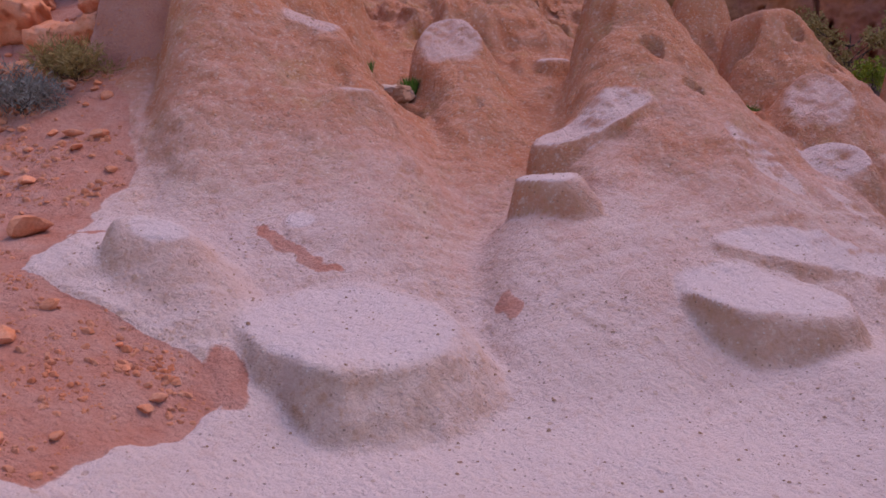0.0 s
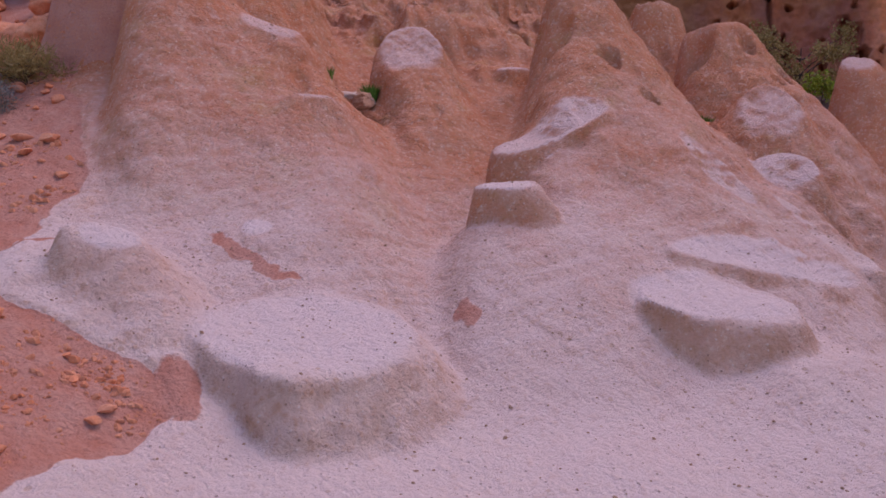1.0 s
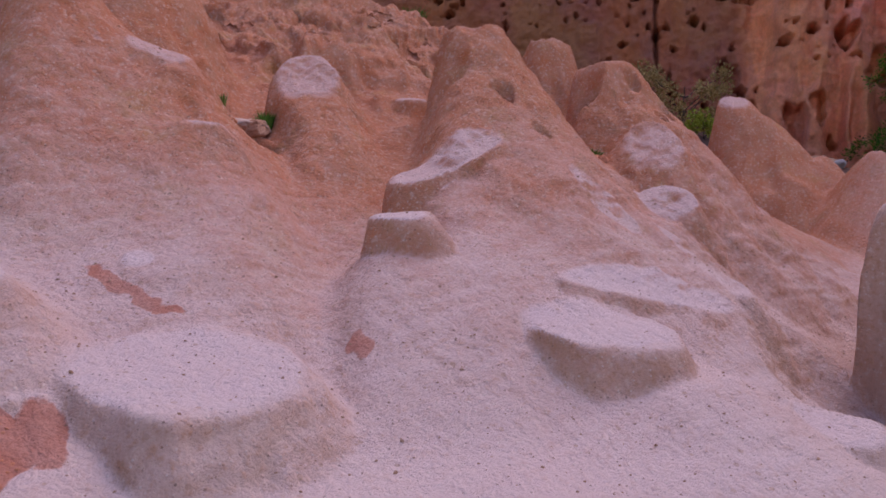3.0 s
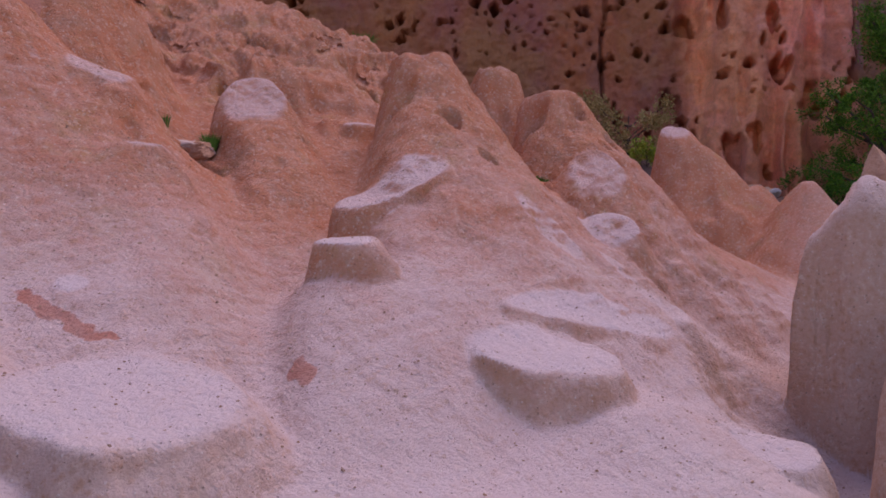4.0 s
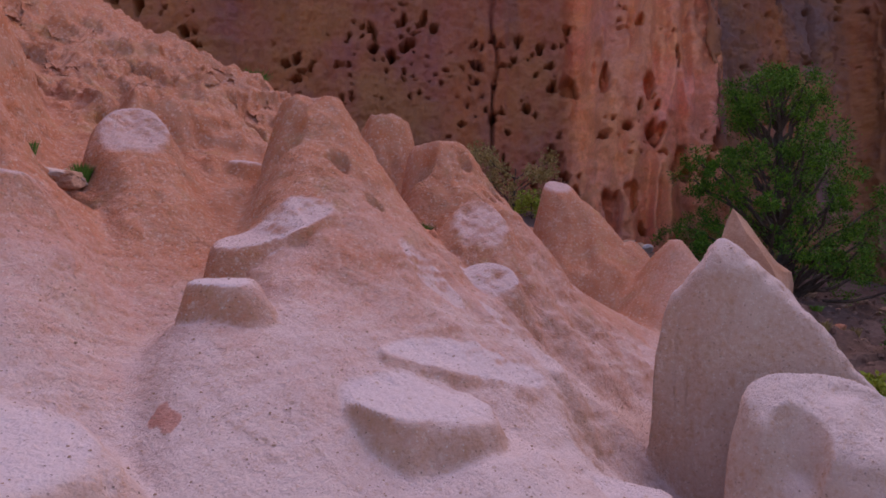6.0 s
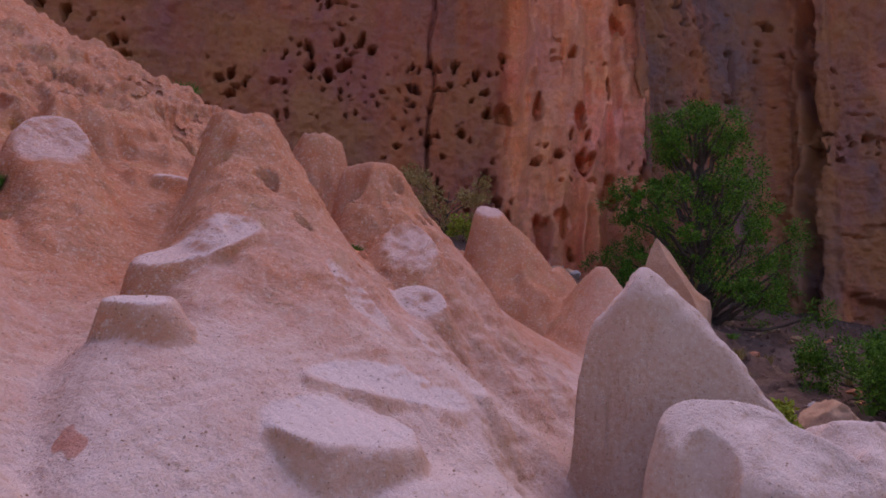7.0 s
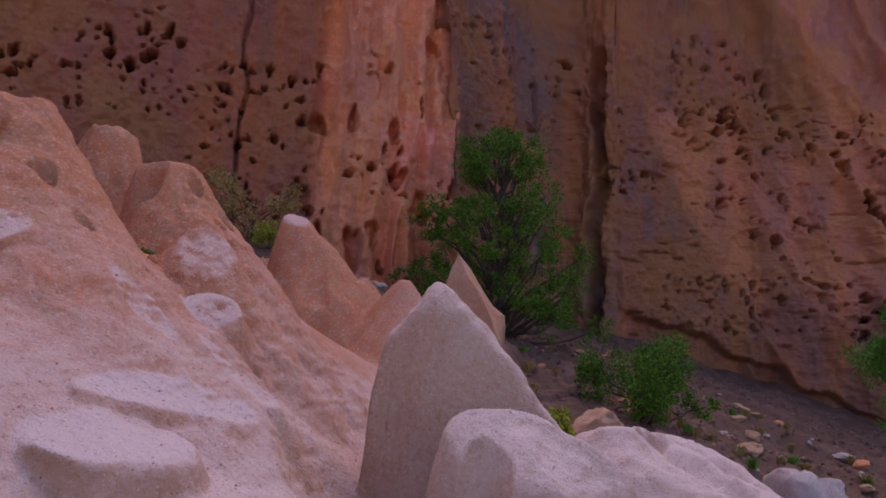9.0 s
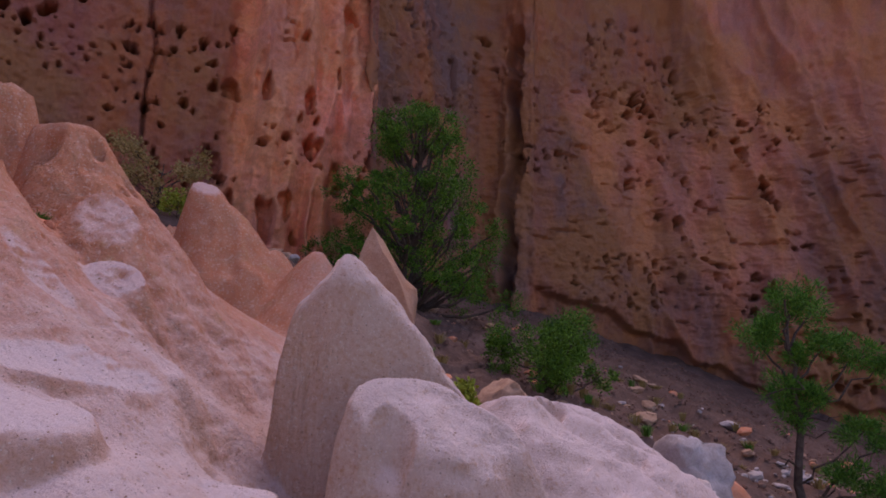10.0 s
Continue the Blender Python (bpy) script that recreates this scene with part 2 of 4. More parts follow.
def knoll_height(spec, X, Y):
    _, x, y, z, rx, ry, h, slopes, tilt, cut, flare, k, rough, dish, wall, _ = spec
    seed = int(abs(x * 131 + y * 57 + z * 17)) % 900
    wob = rough * 2.2
    X = X + wob * fbm(X * 1.7 + x, Y * 1.7, 3, seed)
    Y = Y + wob * fbm(X * 1.7, Y * 1.7 + y, 3, seed + 40)
    dx, dy = X - x, Y - y
    r, f = dx * math.cos(h) - dy * math.sin(h), dx * math.sin(h) + dy * math.cos(h)
    q = np.sqrt((r / rx) ** 2 + (f / ry) ** 2) + 1e-9
    full = np.sqrt(r * r + f * f)
    out = full * (1 - 1 / q)
    rim = 0.014 if spec[0] == "rock_stump" else min(0.03, 0.4 * min(rx, ry))
    out = soft(out, rim)
    s = turned(slopes, r, f)
    drop = s * out * (0.55 + 0.45 / (1 + flare * out))
    if cut:
        drop = drop + wall * soft(np.maximum(np.maximum(r - cut[0], -r - cut[2]), np.maximum(f - cut[1], -f - cut[3])), 0.03)
    inside = np.clip(q, 0, 1)
    shrink = np.minimum(1, 1 / q)
    return z + tilt[0] * r * shrink + tilt[1] * f * shrink - dish * (1 - inside**2) - drop


def base_height(X, Y):
    local = 0.5 + 0.25 * soft(Y - 3.4, 0.2) + 0.45 * soft(Y - 4.6, 0.2) - 0.25 * soft(3.4 - Y, 0.2) - 0.3 * soft(X - 1.8) + 0.5 * soft(-X - 0.9, 0.2) - 0.62 * soft(-X - 2.5, 0.2)
    face = 1.55 + 0.84 * (Y - 5 - soft(Y - 5.35, 0.1)) - 0.5 * soft(X - 1.9, 0.3) - 1.2 * soft(0.58 - 0.2 * (5.3 - Y) - X, 0.1)
    local = smax(local, face, 0.16)
    local = np.minimum(local, 8 + 0.05 * Y)
    far = -1.9 - 0.04 * np.clip(X, -30, 60) + 0.36 * np.clip(Y, -4, 30)
    w = smooth(0, 1, (X - 4) / 9 + np.maximum(Y - 9, 0) / 9)
    return local + (far - local) * w


# large cones, from the back forwards
knoll("tent_rock", -2.1, 9.0, 5.6, 0.5, 0.5, -13, (2.2, 2, 5, 1.9), flare=0.06, k=0.3, label="large rusty tuff cone rising behind smaller ones")
knoll("tent_rock", -2.25, 7.2, 4.2, 0.34, 0.5, -14, (1.1, 0.6, 7, 2.0), flare=0.8, k=0.2, rough=0.03, label="rusty tuff wall with a sheer reddish flank")
knoll("tent_rock", -2.75, 7.75, 5.2, 0.6, 0.4, -38, (2, 1, 5, 6), k=0.15, label="reddish sheer tuff wall above the dirt")
knoll("tent_rock", -1.6, 13.6, 6.9, 0.6, 0.5, -5, (0.7, 1, 1, 0.9), k=0.4, rough=0.25, label="broken rusty tuff ledge high on the slope")
knoll("tent_rock", -0.3, 12.5, 6.0, 0.5, 0.4, -5, (0.6, 1, 1.5, 1.6), k=0.3, rough=0.3, label="lumpy rusty tuff ledge high on the slope")
knoll("tent_rock", 0.05, 9.75, 4.85, 0.28, 0.25, 3, (0.45, 2, 3.5, 1.6), k=0.2, rough=0.16, label="lumpy rusty tuff knob with wind-worn holes")
knoll("tent_rock", -0.45, 9.6, 4.55, 0.2, 0.2, 0, (1.5, 2, 4, 2.5), k=0.12, rough=0.1, label="rounded reddish tuff knob")
knoll("tent_rock", 1.3, 10.5, 5.1, 0.45, 0.3, 8, (1.4, 2, 1.0, 1.0), k=0.25, rough=0.25, label="honeycombed rusty tuff slope")
knoll("tent_rock", 1.9, 11.6, 5.3, 0.2, 0.2, 9, (2.5, 2, 3, 2.5), k=0.12, rough=0.15, label="small reddish tuff knob on the ridge")
knoll("tent_rock", 0.1, 7.95, 3.72, 0.36, 0.36, 0, (1.7, 3, 6, 1.05), tilt=(0.1, 0.95), flare=0.06, k=0.1, dish=0.06, label="tuff pillar with a pale slanted hollow top")
knoll("tent_rock", -1.24, 6.88, 3.56, 0.28, 0.2, -10, (1.7, 1.8, 1.4, 1.7), tilt=(-0.15, 0.55), flare=1.5, k=0.22, rough=0.05, label="tan tuff cone with a pale capped top")
knoll("tent_rock", -1.68, 6.6, 3.36, 0.06, 0.05, -14, (2, 1.5, 2.2, 1.8), k=0.1, label="small pale nub of tuff on a cone")
knoll("tent_rock", -0.72, 6.2, 2.8, 0.19, 0.1, -6, (2.0, 2.0, 1.4, 1.55), flare=2.0, k=0.22, rough=0.05, label="tan tuff cone with a small pale flat top")
knoll("tent_rock", 3.5, 9.95, 4.87, 0.28, 0.25, 18, (2.6, 2, 4, 3), k=0.2, rough=0.09, label="rounded rusty tuff knob behind two cones")
knoll("tent_rock", 2.0, 8.0, 4.3, 0.38, 0.3, 13, (1.86, 3, 4.5, 1.5), flare=0.68, k=0.2, rough=0.07, label="tall rusty tuff cone with dimpled face")
knoll("tent_rock", 3.95, 8.8, 4.22, 0.36, 0.3, 24, (1.35, 2, 4, 1.7), flare=0.07, k=0.2, rough=0.1, label="rounded rusty tuff cone with small hollows")
knoll("tent_rock", 3.8, 7.22, 2.9, 0.34, 0.28, 20, (1.3, 0.8, 1.6, 2.2), tilt=(-0.25, 1.2), flare=0.05, k=0.08, rough=0.06, label="small tan tuff cone with a pale face")
knoll("tent_rock", 8.03, 12.4, 4.7, 0.36, 0.3, 33, (1.05, 2, 6, 2.2), tilt=(-0.2, 0.6), k=0.12, rough=0.1, label="leaning grey-tan tuff spire with a pale blunt top")
knoll("tent_rock", 9.4, 11.7, 3.6, 0.1, 0.1, 39, (1.3, 1, 1.3, 1.3), k=0.2, label="small tan tuff nub on a ridge")
knoll("tent_rock", 9.45, 10.5, 3.5, 0.12, 0.1, 42, (1.3, 1, 1.3, 1.3), k=0.2, label="small rounded tan tuff nub on a ridge")
knoll("tent_rock", 5.4, 5.15, 2.62, 0.06, 0.05, 46, (1.2, 1.2, 1.25, 1.0), cut=(1.6, 0.7, 0.56, 0.3), k=0.12, rough=0.05, wall=13, label="sharp pale tan tuff cone with sheer sides")
knoll("tent_rock", 4.94, 3.5, 1.13, 0.74, 0.34, 50, (2.2, 1.2, 6, 5), tilt=(-0.26, 0.85), k=0.08, rough=0.09, label="tan tuff ridge with a pale worn sloping top")
knoll("tent_rock", 8.0, 4.75, 1.15, 0.25, 0.2, 60, (0.75, 1, 1, 1.1), k=0.15, rough=0.15, label="pale tuff ridge falling to the scree")
knoll("tent_rock", 9.0, 4.5, 0.95, 0.5, 0.14, 62, (0.6, 1, 1.5, 1.2), tilt=(-0.4, 0.2), k=0.1, rough=0.15, label="pale broken tuff ridge on the scree")
knoll("tent_rock", 8.5, 3.6, 0.45, 0.5, 0.15, 70, (0.6, 1, 1.5, 1.2), tilt=(-0.5, 0.2), k=0.1, rough=0.15, label="pale tuff rib falling to the scree")
knoll("tent_rock", 10.2, 4.9, 0.85, 0.45, 0.2, 60, (0.7, 1, 2, 1.6), tilt=(-0.4, 0.1), k=0.1, rough=0.12, label="tan tuff rib above the scree")
knoll("slope", 9.6, 17.2, 4.9, 1.6, 1.0, 30, (0.5, 0.2, 0.5, 0.6), k=0.6, rough=0.3)
knoll("slope", -1.2, 5.1, 1.6, 0.8, 0.4, 0, (0.9, 0.2, 0.3, 0.8), tilt=(0, 0.4), k=0.3, rough=0.08)
knoll("slope", -1.9, 4.35, 1.5, 0.34, 0.28, 0, (0.85, 0.2, 0.2, 0.8), tilt=(-0.1, 0.2), k=0.25, rough=0.08)
knoll("slope", 2.6, 4.35, 0.86, 0.35, 0.2, 0, (0.7, 0.3, 0.5, 0.6), k=0.25, rough=0.05)
knoll("slope", 3.2, 6.6, 2.0, 0.5, 0.3, 20, (1.0, 0.2, 0.4, 0.75), k=0.3, rough=0.08)
# worn stumps and footings
knoll("rock_stump", -0.5, 4.03, 1.06, 0.64, 0.46, 0, (1.9, 0.5, 4.5, 3.2), tilt=(-0.06, 0.38), flare=8, k=0.06)
knoll("rock_stump", 2.06, 4.55, 1.18, 0.56, 0.31, 0, (2.4, 1.2, 6, 5), tilt=(-0.08, 0.38), flare=6, k=0.09, label="low tan tuff stump with a broad pale lavender top")
knoll("rock_stump", 0.78, 5.45, 1.99, 0.25, 0.23, 4, (1.6, 1, 6, 5), tilt=(0.05, 0.2), flare=1, k=0.04, label="short tan tuff stump with a pale level top")
knoll("rock_stump", 1.35, 6.35, 2.56, 0.55, 0.24, -8, (1.5, 1, 5, 5), tilt=(0.42, 0.4), k=0.03, dish=0.04, label="pale slanted hollowed ledge of tuff")
knoll("rock_stump", 2.75, 5.2, 1.36, 0.88, 0.19, -14, (1.2, 1.0, 3.5, 3), tilt=(-0.17, 0.4), flare=3, k=0.08, rough=0.08, label="long low pale tuff footing on the slope")
knoll("rock_stump", 2.76, 6.1, 1.96, 0.32, 0.2, 22, (2, 0.5, 6, 5), tilt=(-0.15, 0.6), k=0.06, rough=0.08, label="low pale tuff bench on the slope")
knoll("rock_stump", 3.58, 5.85, 1.47, 0.42, 0.13, 45, (1.2, 0.5, 6, 4), tilt=(-0.3, 0.4), k=0.06, rough=0.08, label="low pale tuff bench beside a gully")
knoll("rock_stump", 1.33, 8.45, 3.6, 0.2, 0.1, 8, (2, 1, 3, 3), tilt=(0, 0.3), k=0.06, label="small pale tuff shelf between two cones")
knoll("rock_stump", 3.66, 6.62, 2.24, 0.32, 0.2, 25, (2, 1, 4, 4), tilt=(-0.1, 0.9), k=0.06, label="small pale tuff bench below a cone")
knoll("rock_stump", 3.6, 4.25, 0.53, 0.3, 0.26, 30, (2.5, 1.0, 4, 4), tilt=(-0.1, 0.3), k=0.06, label="low dome of pale tuff on the slope")
knoll("rock_stump", -1.65, 4.22, 1.6, 0.22, 0.12, -10, (1.2, 0.5, 2, 1.8), tilt=(-0.25, 0.5), k=0.08, label="low worn bump of pale tuff")
knoll("rock_stump", -0.98, 4.95, 1.64, 0.12, 0.1, 0, (0.8, 0.5, 2.5, 2.0), tilt=(0, 0.5), k=0.06, label="small worn bump of pale tuff")

# dimples worn into the cones: x, y, radius, depth
DENTS = ((2.05, 7.03, 0.15, 0.22), (2.37, 6.7, 0.11, 0.16), (1.6, 7.45, 0.22, 0.2), (3.55, 8.45, 0.18, 0.25), (4.1, 8.35, 0.11, 0.2), (4.5, 8.25, 0.12, 0.2), (4.3, 8.0, 0.09, 0.12), (0.35, 7.1, 0.1, 0.06),
         (0.75, 10.2, 0.13, 0.3), (1.05, 10.15, 0.11, 0.25), (0.3, 9.5, 0.12, 0.2), (1.9, 7.75, 0.16, 0.1), (-1.25, 6.6, 0.14, 0.08), (-0.9, 6.5, 0.1, 0.08),
         (4.25, 4.95, 0.8, 0.32), (4.43, 3.57, 0.26, 0.35), (-0.42, 7.15, 0.28, 0.7)) + tuple((rnd_x, rnd_y, 0.08 + 0.09 * k, 0.16 + 0.16 * k) for rnd_x, rnd_y, k in
                                       ((-0.3 + 2.4 * ((n * 0.618) % 1), 9.3 + 2.4 * ((n * 0.377) % 1), (n * 0.271) % 1) for n in range(20)))

DIRT_EDGE = ((0.0, -2.6), (2.5, -1.78), (2.66, -1.58), (2.86, -1.43), (3.2, -1.22), (3.5, -1.08), (3.7, -1.28), (3.78, -1.6), (3.88, -2.1), (3.96, -2.38), (5.5, -2.36),
             (6.2, -2.75), (8.0, -3.6), (12.0, -3.8), (30.0, -5.0))


def dirt_side(X, Y):
    """Above zero on the rock, below zero on the dirt beside it."""
    edge = np.interp(Y, [p[0] for p in DIRT_EDGE], [p[1] for p in DIRT_EDGE])
    return X - edge + 0.16 * fbm(X * 3, Y * 3, 4, 11)


def hillside(X, Y):
    """Height, and the number of the knoll that makes it (-1: the slope itself)."""
    Z = base_height(X, Y)
    Z = Z + 0.07 * fbm(X * 0.9, Y * 0.9, 2, 3) * smooth(-0.2, 0.8, dirt_side(X, Y))
    own = np.full(X.shape, -1)
    low = Z.copy()
    for n, spec in enumerate(KNOLLS):
        reach = 7.0
        near = (np.abs(X - spec[1]) < reach) & (np.abs(Y - spec[2]) < reach)
        h = knoll_height(spec, X[near], Y[near])
        own[near] = np.where(h > Z[near] + 0.01, n, own[near])
        Z[near] = smax(h, Z[near], spec[11])
    slope = [n for n, spec in enumerate(KNOLLS) if spec[0] == "slope"]
    own = np.where((Z - low > 0.035) & ~np.isin(own, slope), own, -1)
    high = smooth(8.2, 10.5, Y) * smooth(6, 3, X)
    Z = Z + high * (0.28 * fbm(X * 1.6, Y * 1.6, 4, 101, 0.6) - 0.22 * np.abs(fbm(X * 2.6, Y * 2.6, 3, 111)))
    for x, y, r, d in DENTS:
        Z = Z - d * smooth(1.0, 0.35, np.hypot(X - x, Y - y) / r)
    side = dirt_side(X, Y)
    rock = smooth(-0.02, 0.1, side)
    Z = Z + 0.03 * rock
    amp = np.clip(np.hypot(X, Y) / 6, 0.6, 4)
    Z = Z + smooth(9.5, 13, X) * (0.5 * fbm(X * 0.5, Y * 0.5, 4, 131, 0.6) + 0.1 * fbm(X * 2.5, Y * 2.5, 2, 135))
    Z = Z + rock * (0.007 * fbm(X * 4.5, Y * 4.5, 2, 21) + 0.006 * fbm(X * 17, Y * 17, 2, 31)) * amp
    Z = Z + (1 - rock) * (0.03 * fbm(X * 5, Y * 5, 3, 41) + 0.012 * fbm(X * 22, Y * 22, 2, 51)) * amp
    return Z, own, side


def spaced(stops):
    """Grid lines through the stops (place, step at that place)."""
    out = [stops[0][0]]
    while out[-1] < stops[-1][0]:
        out.append(out[-1] + float(np.interp(out[-1], [s[0] for s in stops], [s[1] for s in stops])))
    return np.array(out)


def worn_lit_tops(X, Y):
    """Pale tops of the knolls: wear by feet and weather, plus light from above put into the colour."""
    worn = np.zeros(X.shape)
    for spec in KNOLLS:
        amount = 0.0 if spec[0] == "slope" else 0.0 if "spur" in spec[15] else (0.85 if spec[2] < 5.5 else 0.7) if spec[0] == "rock_stump" else 0.55 if "pale" in spec[15] else 0.15
        dx, dy = X - spec[1] + 0.05 * fbm(X * 4, Y * 4, 3, 121), Y - spec[2] + 0.05 * fbm(X * 4, Y * 4, 3, 125)
        c, s = math.cos(spec[6]), math.sin(spec[6])
        q = np.hypot((dx * c - dy * s) / spec[4], (dx * s + dy * c) / spec[5])
        worn = np.maximum(worn, amount * smooth(1.2, 0.85, q))
    # the pale left shoulder of the sharp cone
    worn = np.maximum(worn, 0.8 * smooth(1.2, 0.8, np.hypot((X - 5.1) / 0.24, (Y - 5.42) / 0.3)))
    return worn


def grid_mesh(name, pts, normals, faces, material, soil=None, worn=None):
    used = np.unique(faces)
    index = np.zeros(len(pts), int)
    index[used] = np.arange(len(used))
    me = bpy.data.meshes.new(name)
    me.from_pydata(pts[used].tolist(), [], index[faces].tolist())
    me.polygons.foreach_set("use_smooth", np.ones(len(faces), bool))
    if normals is not None:
        me.normals_split_custom_set_from_vertices(normals[used].tolist())
    if soil is not None:
        me.attributes.new("soil", "FLOAT", "POINT").data.foreach_set("value", soil[used].astype(np.float32))
        me.attributes.new("worn", "FLOAT", "POINT").data.foreach_set("value", worn[used].astype(np.float32))
    me.materials.append(material)
    return new(name, me)


def sheet_faces(rows, cols):
    a = (np.arange(rows - 1)[:, None] * cols + np.arange(cols - 1)[None]).ravel()
    return np.stack([a, a + 1, a + cols + 1, a + cols], 1)


def sheet_normals(P):
    u, v = np.gradient(P, axis=1), np.gradient(P, axis=0)
    n = np.cross(u, v)
    return n / np.linalg.norm(n, axis=-1, keepdims=True)


def build_hillside():
    xs = spaced([(-300, 60), (-40, 6), (-8, 0.4), (-3.4, 0.06), (-2.8, 0.019), (5.8, 0.019), (6.6, 0.05), (14, 0.12), (40, 1.2), (80, 10), (300, 60)])
    ys = spaced([(-300, 60), (-20, 4), (0, 0.3), (2.2, 0.06), (2.6, 0.018), (8.5, 0.022), (12, 0.05), (18, 0.14), (40, 1.2), (80, 10), (300, 60)])
    X, Y = np.meshgrid(xs, ys)
    Z, own, side = hillside(X, Y)
    P = np.stack([X, Y, Z], -1)
    N = sheet_normals(P)
    # lumps and pits that stand square to the rock face, on walls too
    near = smooth(14, 9, np.hypot(X, Y)) * np.maximum(smooth(-0.05, 0.12, side), own >= 0)
    lump = fbm(X * 7.3 + Y * 4.1, Z * 7.5, 4, 141, 0.65) + fbm(Y * 7.3 - X * 4.1, Z * 7.5 + 9, 4, 145, 0.65)
    steep = np.clip(1 - N[..., 2], 0, 0.7)
    lump = lump + smooth(0.5, 0.7, steep) * (fbm(X * 4 + Y * 2.6, Z * 3.6, 2, 151) + fbm(Y * 4 - X * 2.6, Z * 3.6 + 5, 2, 155) - lump)
    P = P + N * (near * (0.005 + 0.026 * steep) * lump)[..., None]
    high = smooth(8.6, 9.8, Y) * smooth(14, 12, np.hypot(X, Y)) * smooth(3.2, 2.2, X)
    P = P + N * (high * (0.05 - 0.3 * np.abs(fbm(X * 1.5 + Y * 0.8, Z * 1.7, 3, 171, 0.45)) - 0.05 * np.abs(fbm(Y * 4.6 - X * 2.4, Z * 5.2, 2, 175))))[..., None]
    N = sheet_normals(P).reshape(-1, 3)
    P = P.reshape(-1, 3)
    F = sheet_faces(*X.shape)
    own = own.copy()
    for n, spec in enumerate(KNOLLS):
        keep_one_piece(own, n, spec, xs, ys)
    o = own.ravel()[F[:, 0]]
    soil = np.clip(0.5 - 4 * side, 0, 1)
    for x, y, a, b, turn in SOIL_PATCHES:
        dx, dy = X - x + 0.1 * fbm(X * 6, Y * 6, 3, 81), Y - y + 0.1 * fbm(X * 6, Y * 6, 3, 85)
        c, t = math.cos(turn), math.sin(turn)
        soil = np.maximum(soil, np.clip(1.0 - 0.5 * np.hypot((dx * c + dy * t) / a, (dy * c - dx * t) / b), 0, 0.57))
    red_wall = [n for n, spec in enumerate(KNOLLS) if "reddish sheer" in spec[15]]
    soil = np.where(np.isin(own, red_wall), 0.53, soil).ravel()
    worn = worn_lit_tops(X, Y).ravel()
    s = side.ravel()[F].mean(1)
    cx, cy = P[F[:, 0], 0], P[F[:, 0], 1]
    dirt = (o < 0) & (s < 0.0) & (cy < 20)
    far = (o < 0) & ~dirt & ((cx > 10.5) | (cx < -6) | (cy > 15) | (cy < -7))
    rest = (o < 0) & ~dirt & ~far
    tagged(grid_mesh("ground", P, N, F[far], TALUS), "brown stony slope of soil and scree below the cliff", "ground", kind="structure")
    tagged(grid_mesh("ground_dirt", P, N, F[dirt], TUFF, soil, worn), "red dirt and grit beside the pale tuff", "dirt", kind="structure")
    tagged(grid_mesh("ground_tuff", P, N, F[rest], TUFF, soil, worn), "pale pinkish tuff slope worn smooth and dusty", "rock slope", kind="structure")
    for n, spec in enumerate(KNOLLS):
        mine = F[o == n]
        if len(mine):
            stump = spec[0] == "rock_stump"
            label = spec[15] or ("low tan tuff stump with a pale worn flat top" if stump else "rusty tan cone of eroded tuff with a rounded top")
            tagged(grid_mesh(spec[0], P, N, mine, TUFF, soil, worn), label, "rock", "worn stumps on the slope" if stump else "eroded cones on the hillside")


SOIL_PATCHES = ((-2.3, 4.5, 0.12, 0.02, -0.5), (-2.1, 4.5, 0.14, 0.02, 0.4), (0.45, 4.57, 0.07, 0.13, 0.0), (-1.0, 4.75, 0.3, 0.07, -0.5), (-1.1, 3.62, 0.09, 0.16, 0.3), (-0.75, 4.62, 0.14, 0.04, 0.0))


def keep_one_piece(own, n, spec, xs, ys):
    """Leaves to a knoll only the stretch of the sheet that hangs together with its middle."""
    mask = own == n
    if not mask.any():
        return
    rows, cols = np.where(mask)
    i0, i1, j0, j1 = rows.min(), rows.max() + 1, cols.min(), cols.max() + 1
    m = mask[i0:i1, j0:j1]
    start = np.argmin((ys[rows] - spec[2]) ** 2 + (xs[cols] - spec[1]) ** 2)
    grown = np.zeros_like(m)
    grown[rows[start] - i0, cols[start] - j0] = True
    size = 0
    while grown.sum() > size:
        size = grown.sum()
        for _ in range(12):
            g = grown.copy()
            g[1:] |= grown[:-1]
            g[:-1] |= grown[1:]
            g[:, 1:] |= grown[:, :-1]
            g[:, :-1] |= grown[:, 1:]
            grown = g & m
    own[i0:i1, j0:j1][m & ~grown] = -1


build_hillside()


def height_at(x, y):
    return float(hillside(np.array([[x]], float), np.array([[y]], float))[0][0, 0])


# ---------------------------------------------------------------- the cliff
CLIFF_LINE = ((-14.0, 31.0), (-2.0, 27.5), (9.4, 23.3), (14.0, 21.0), (19.0, 18.0), (20.5, 20.0), (26.5, 21.0), (28.6, 20.8), (29.2, 18.2), (34.5, 15.0), (38.5, 11.0),
              (42.0, 4.0), (44.0, -8.0))


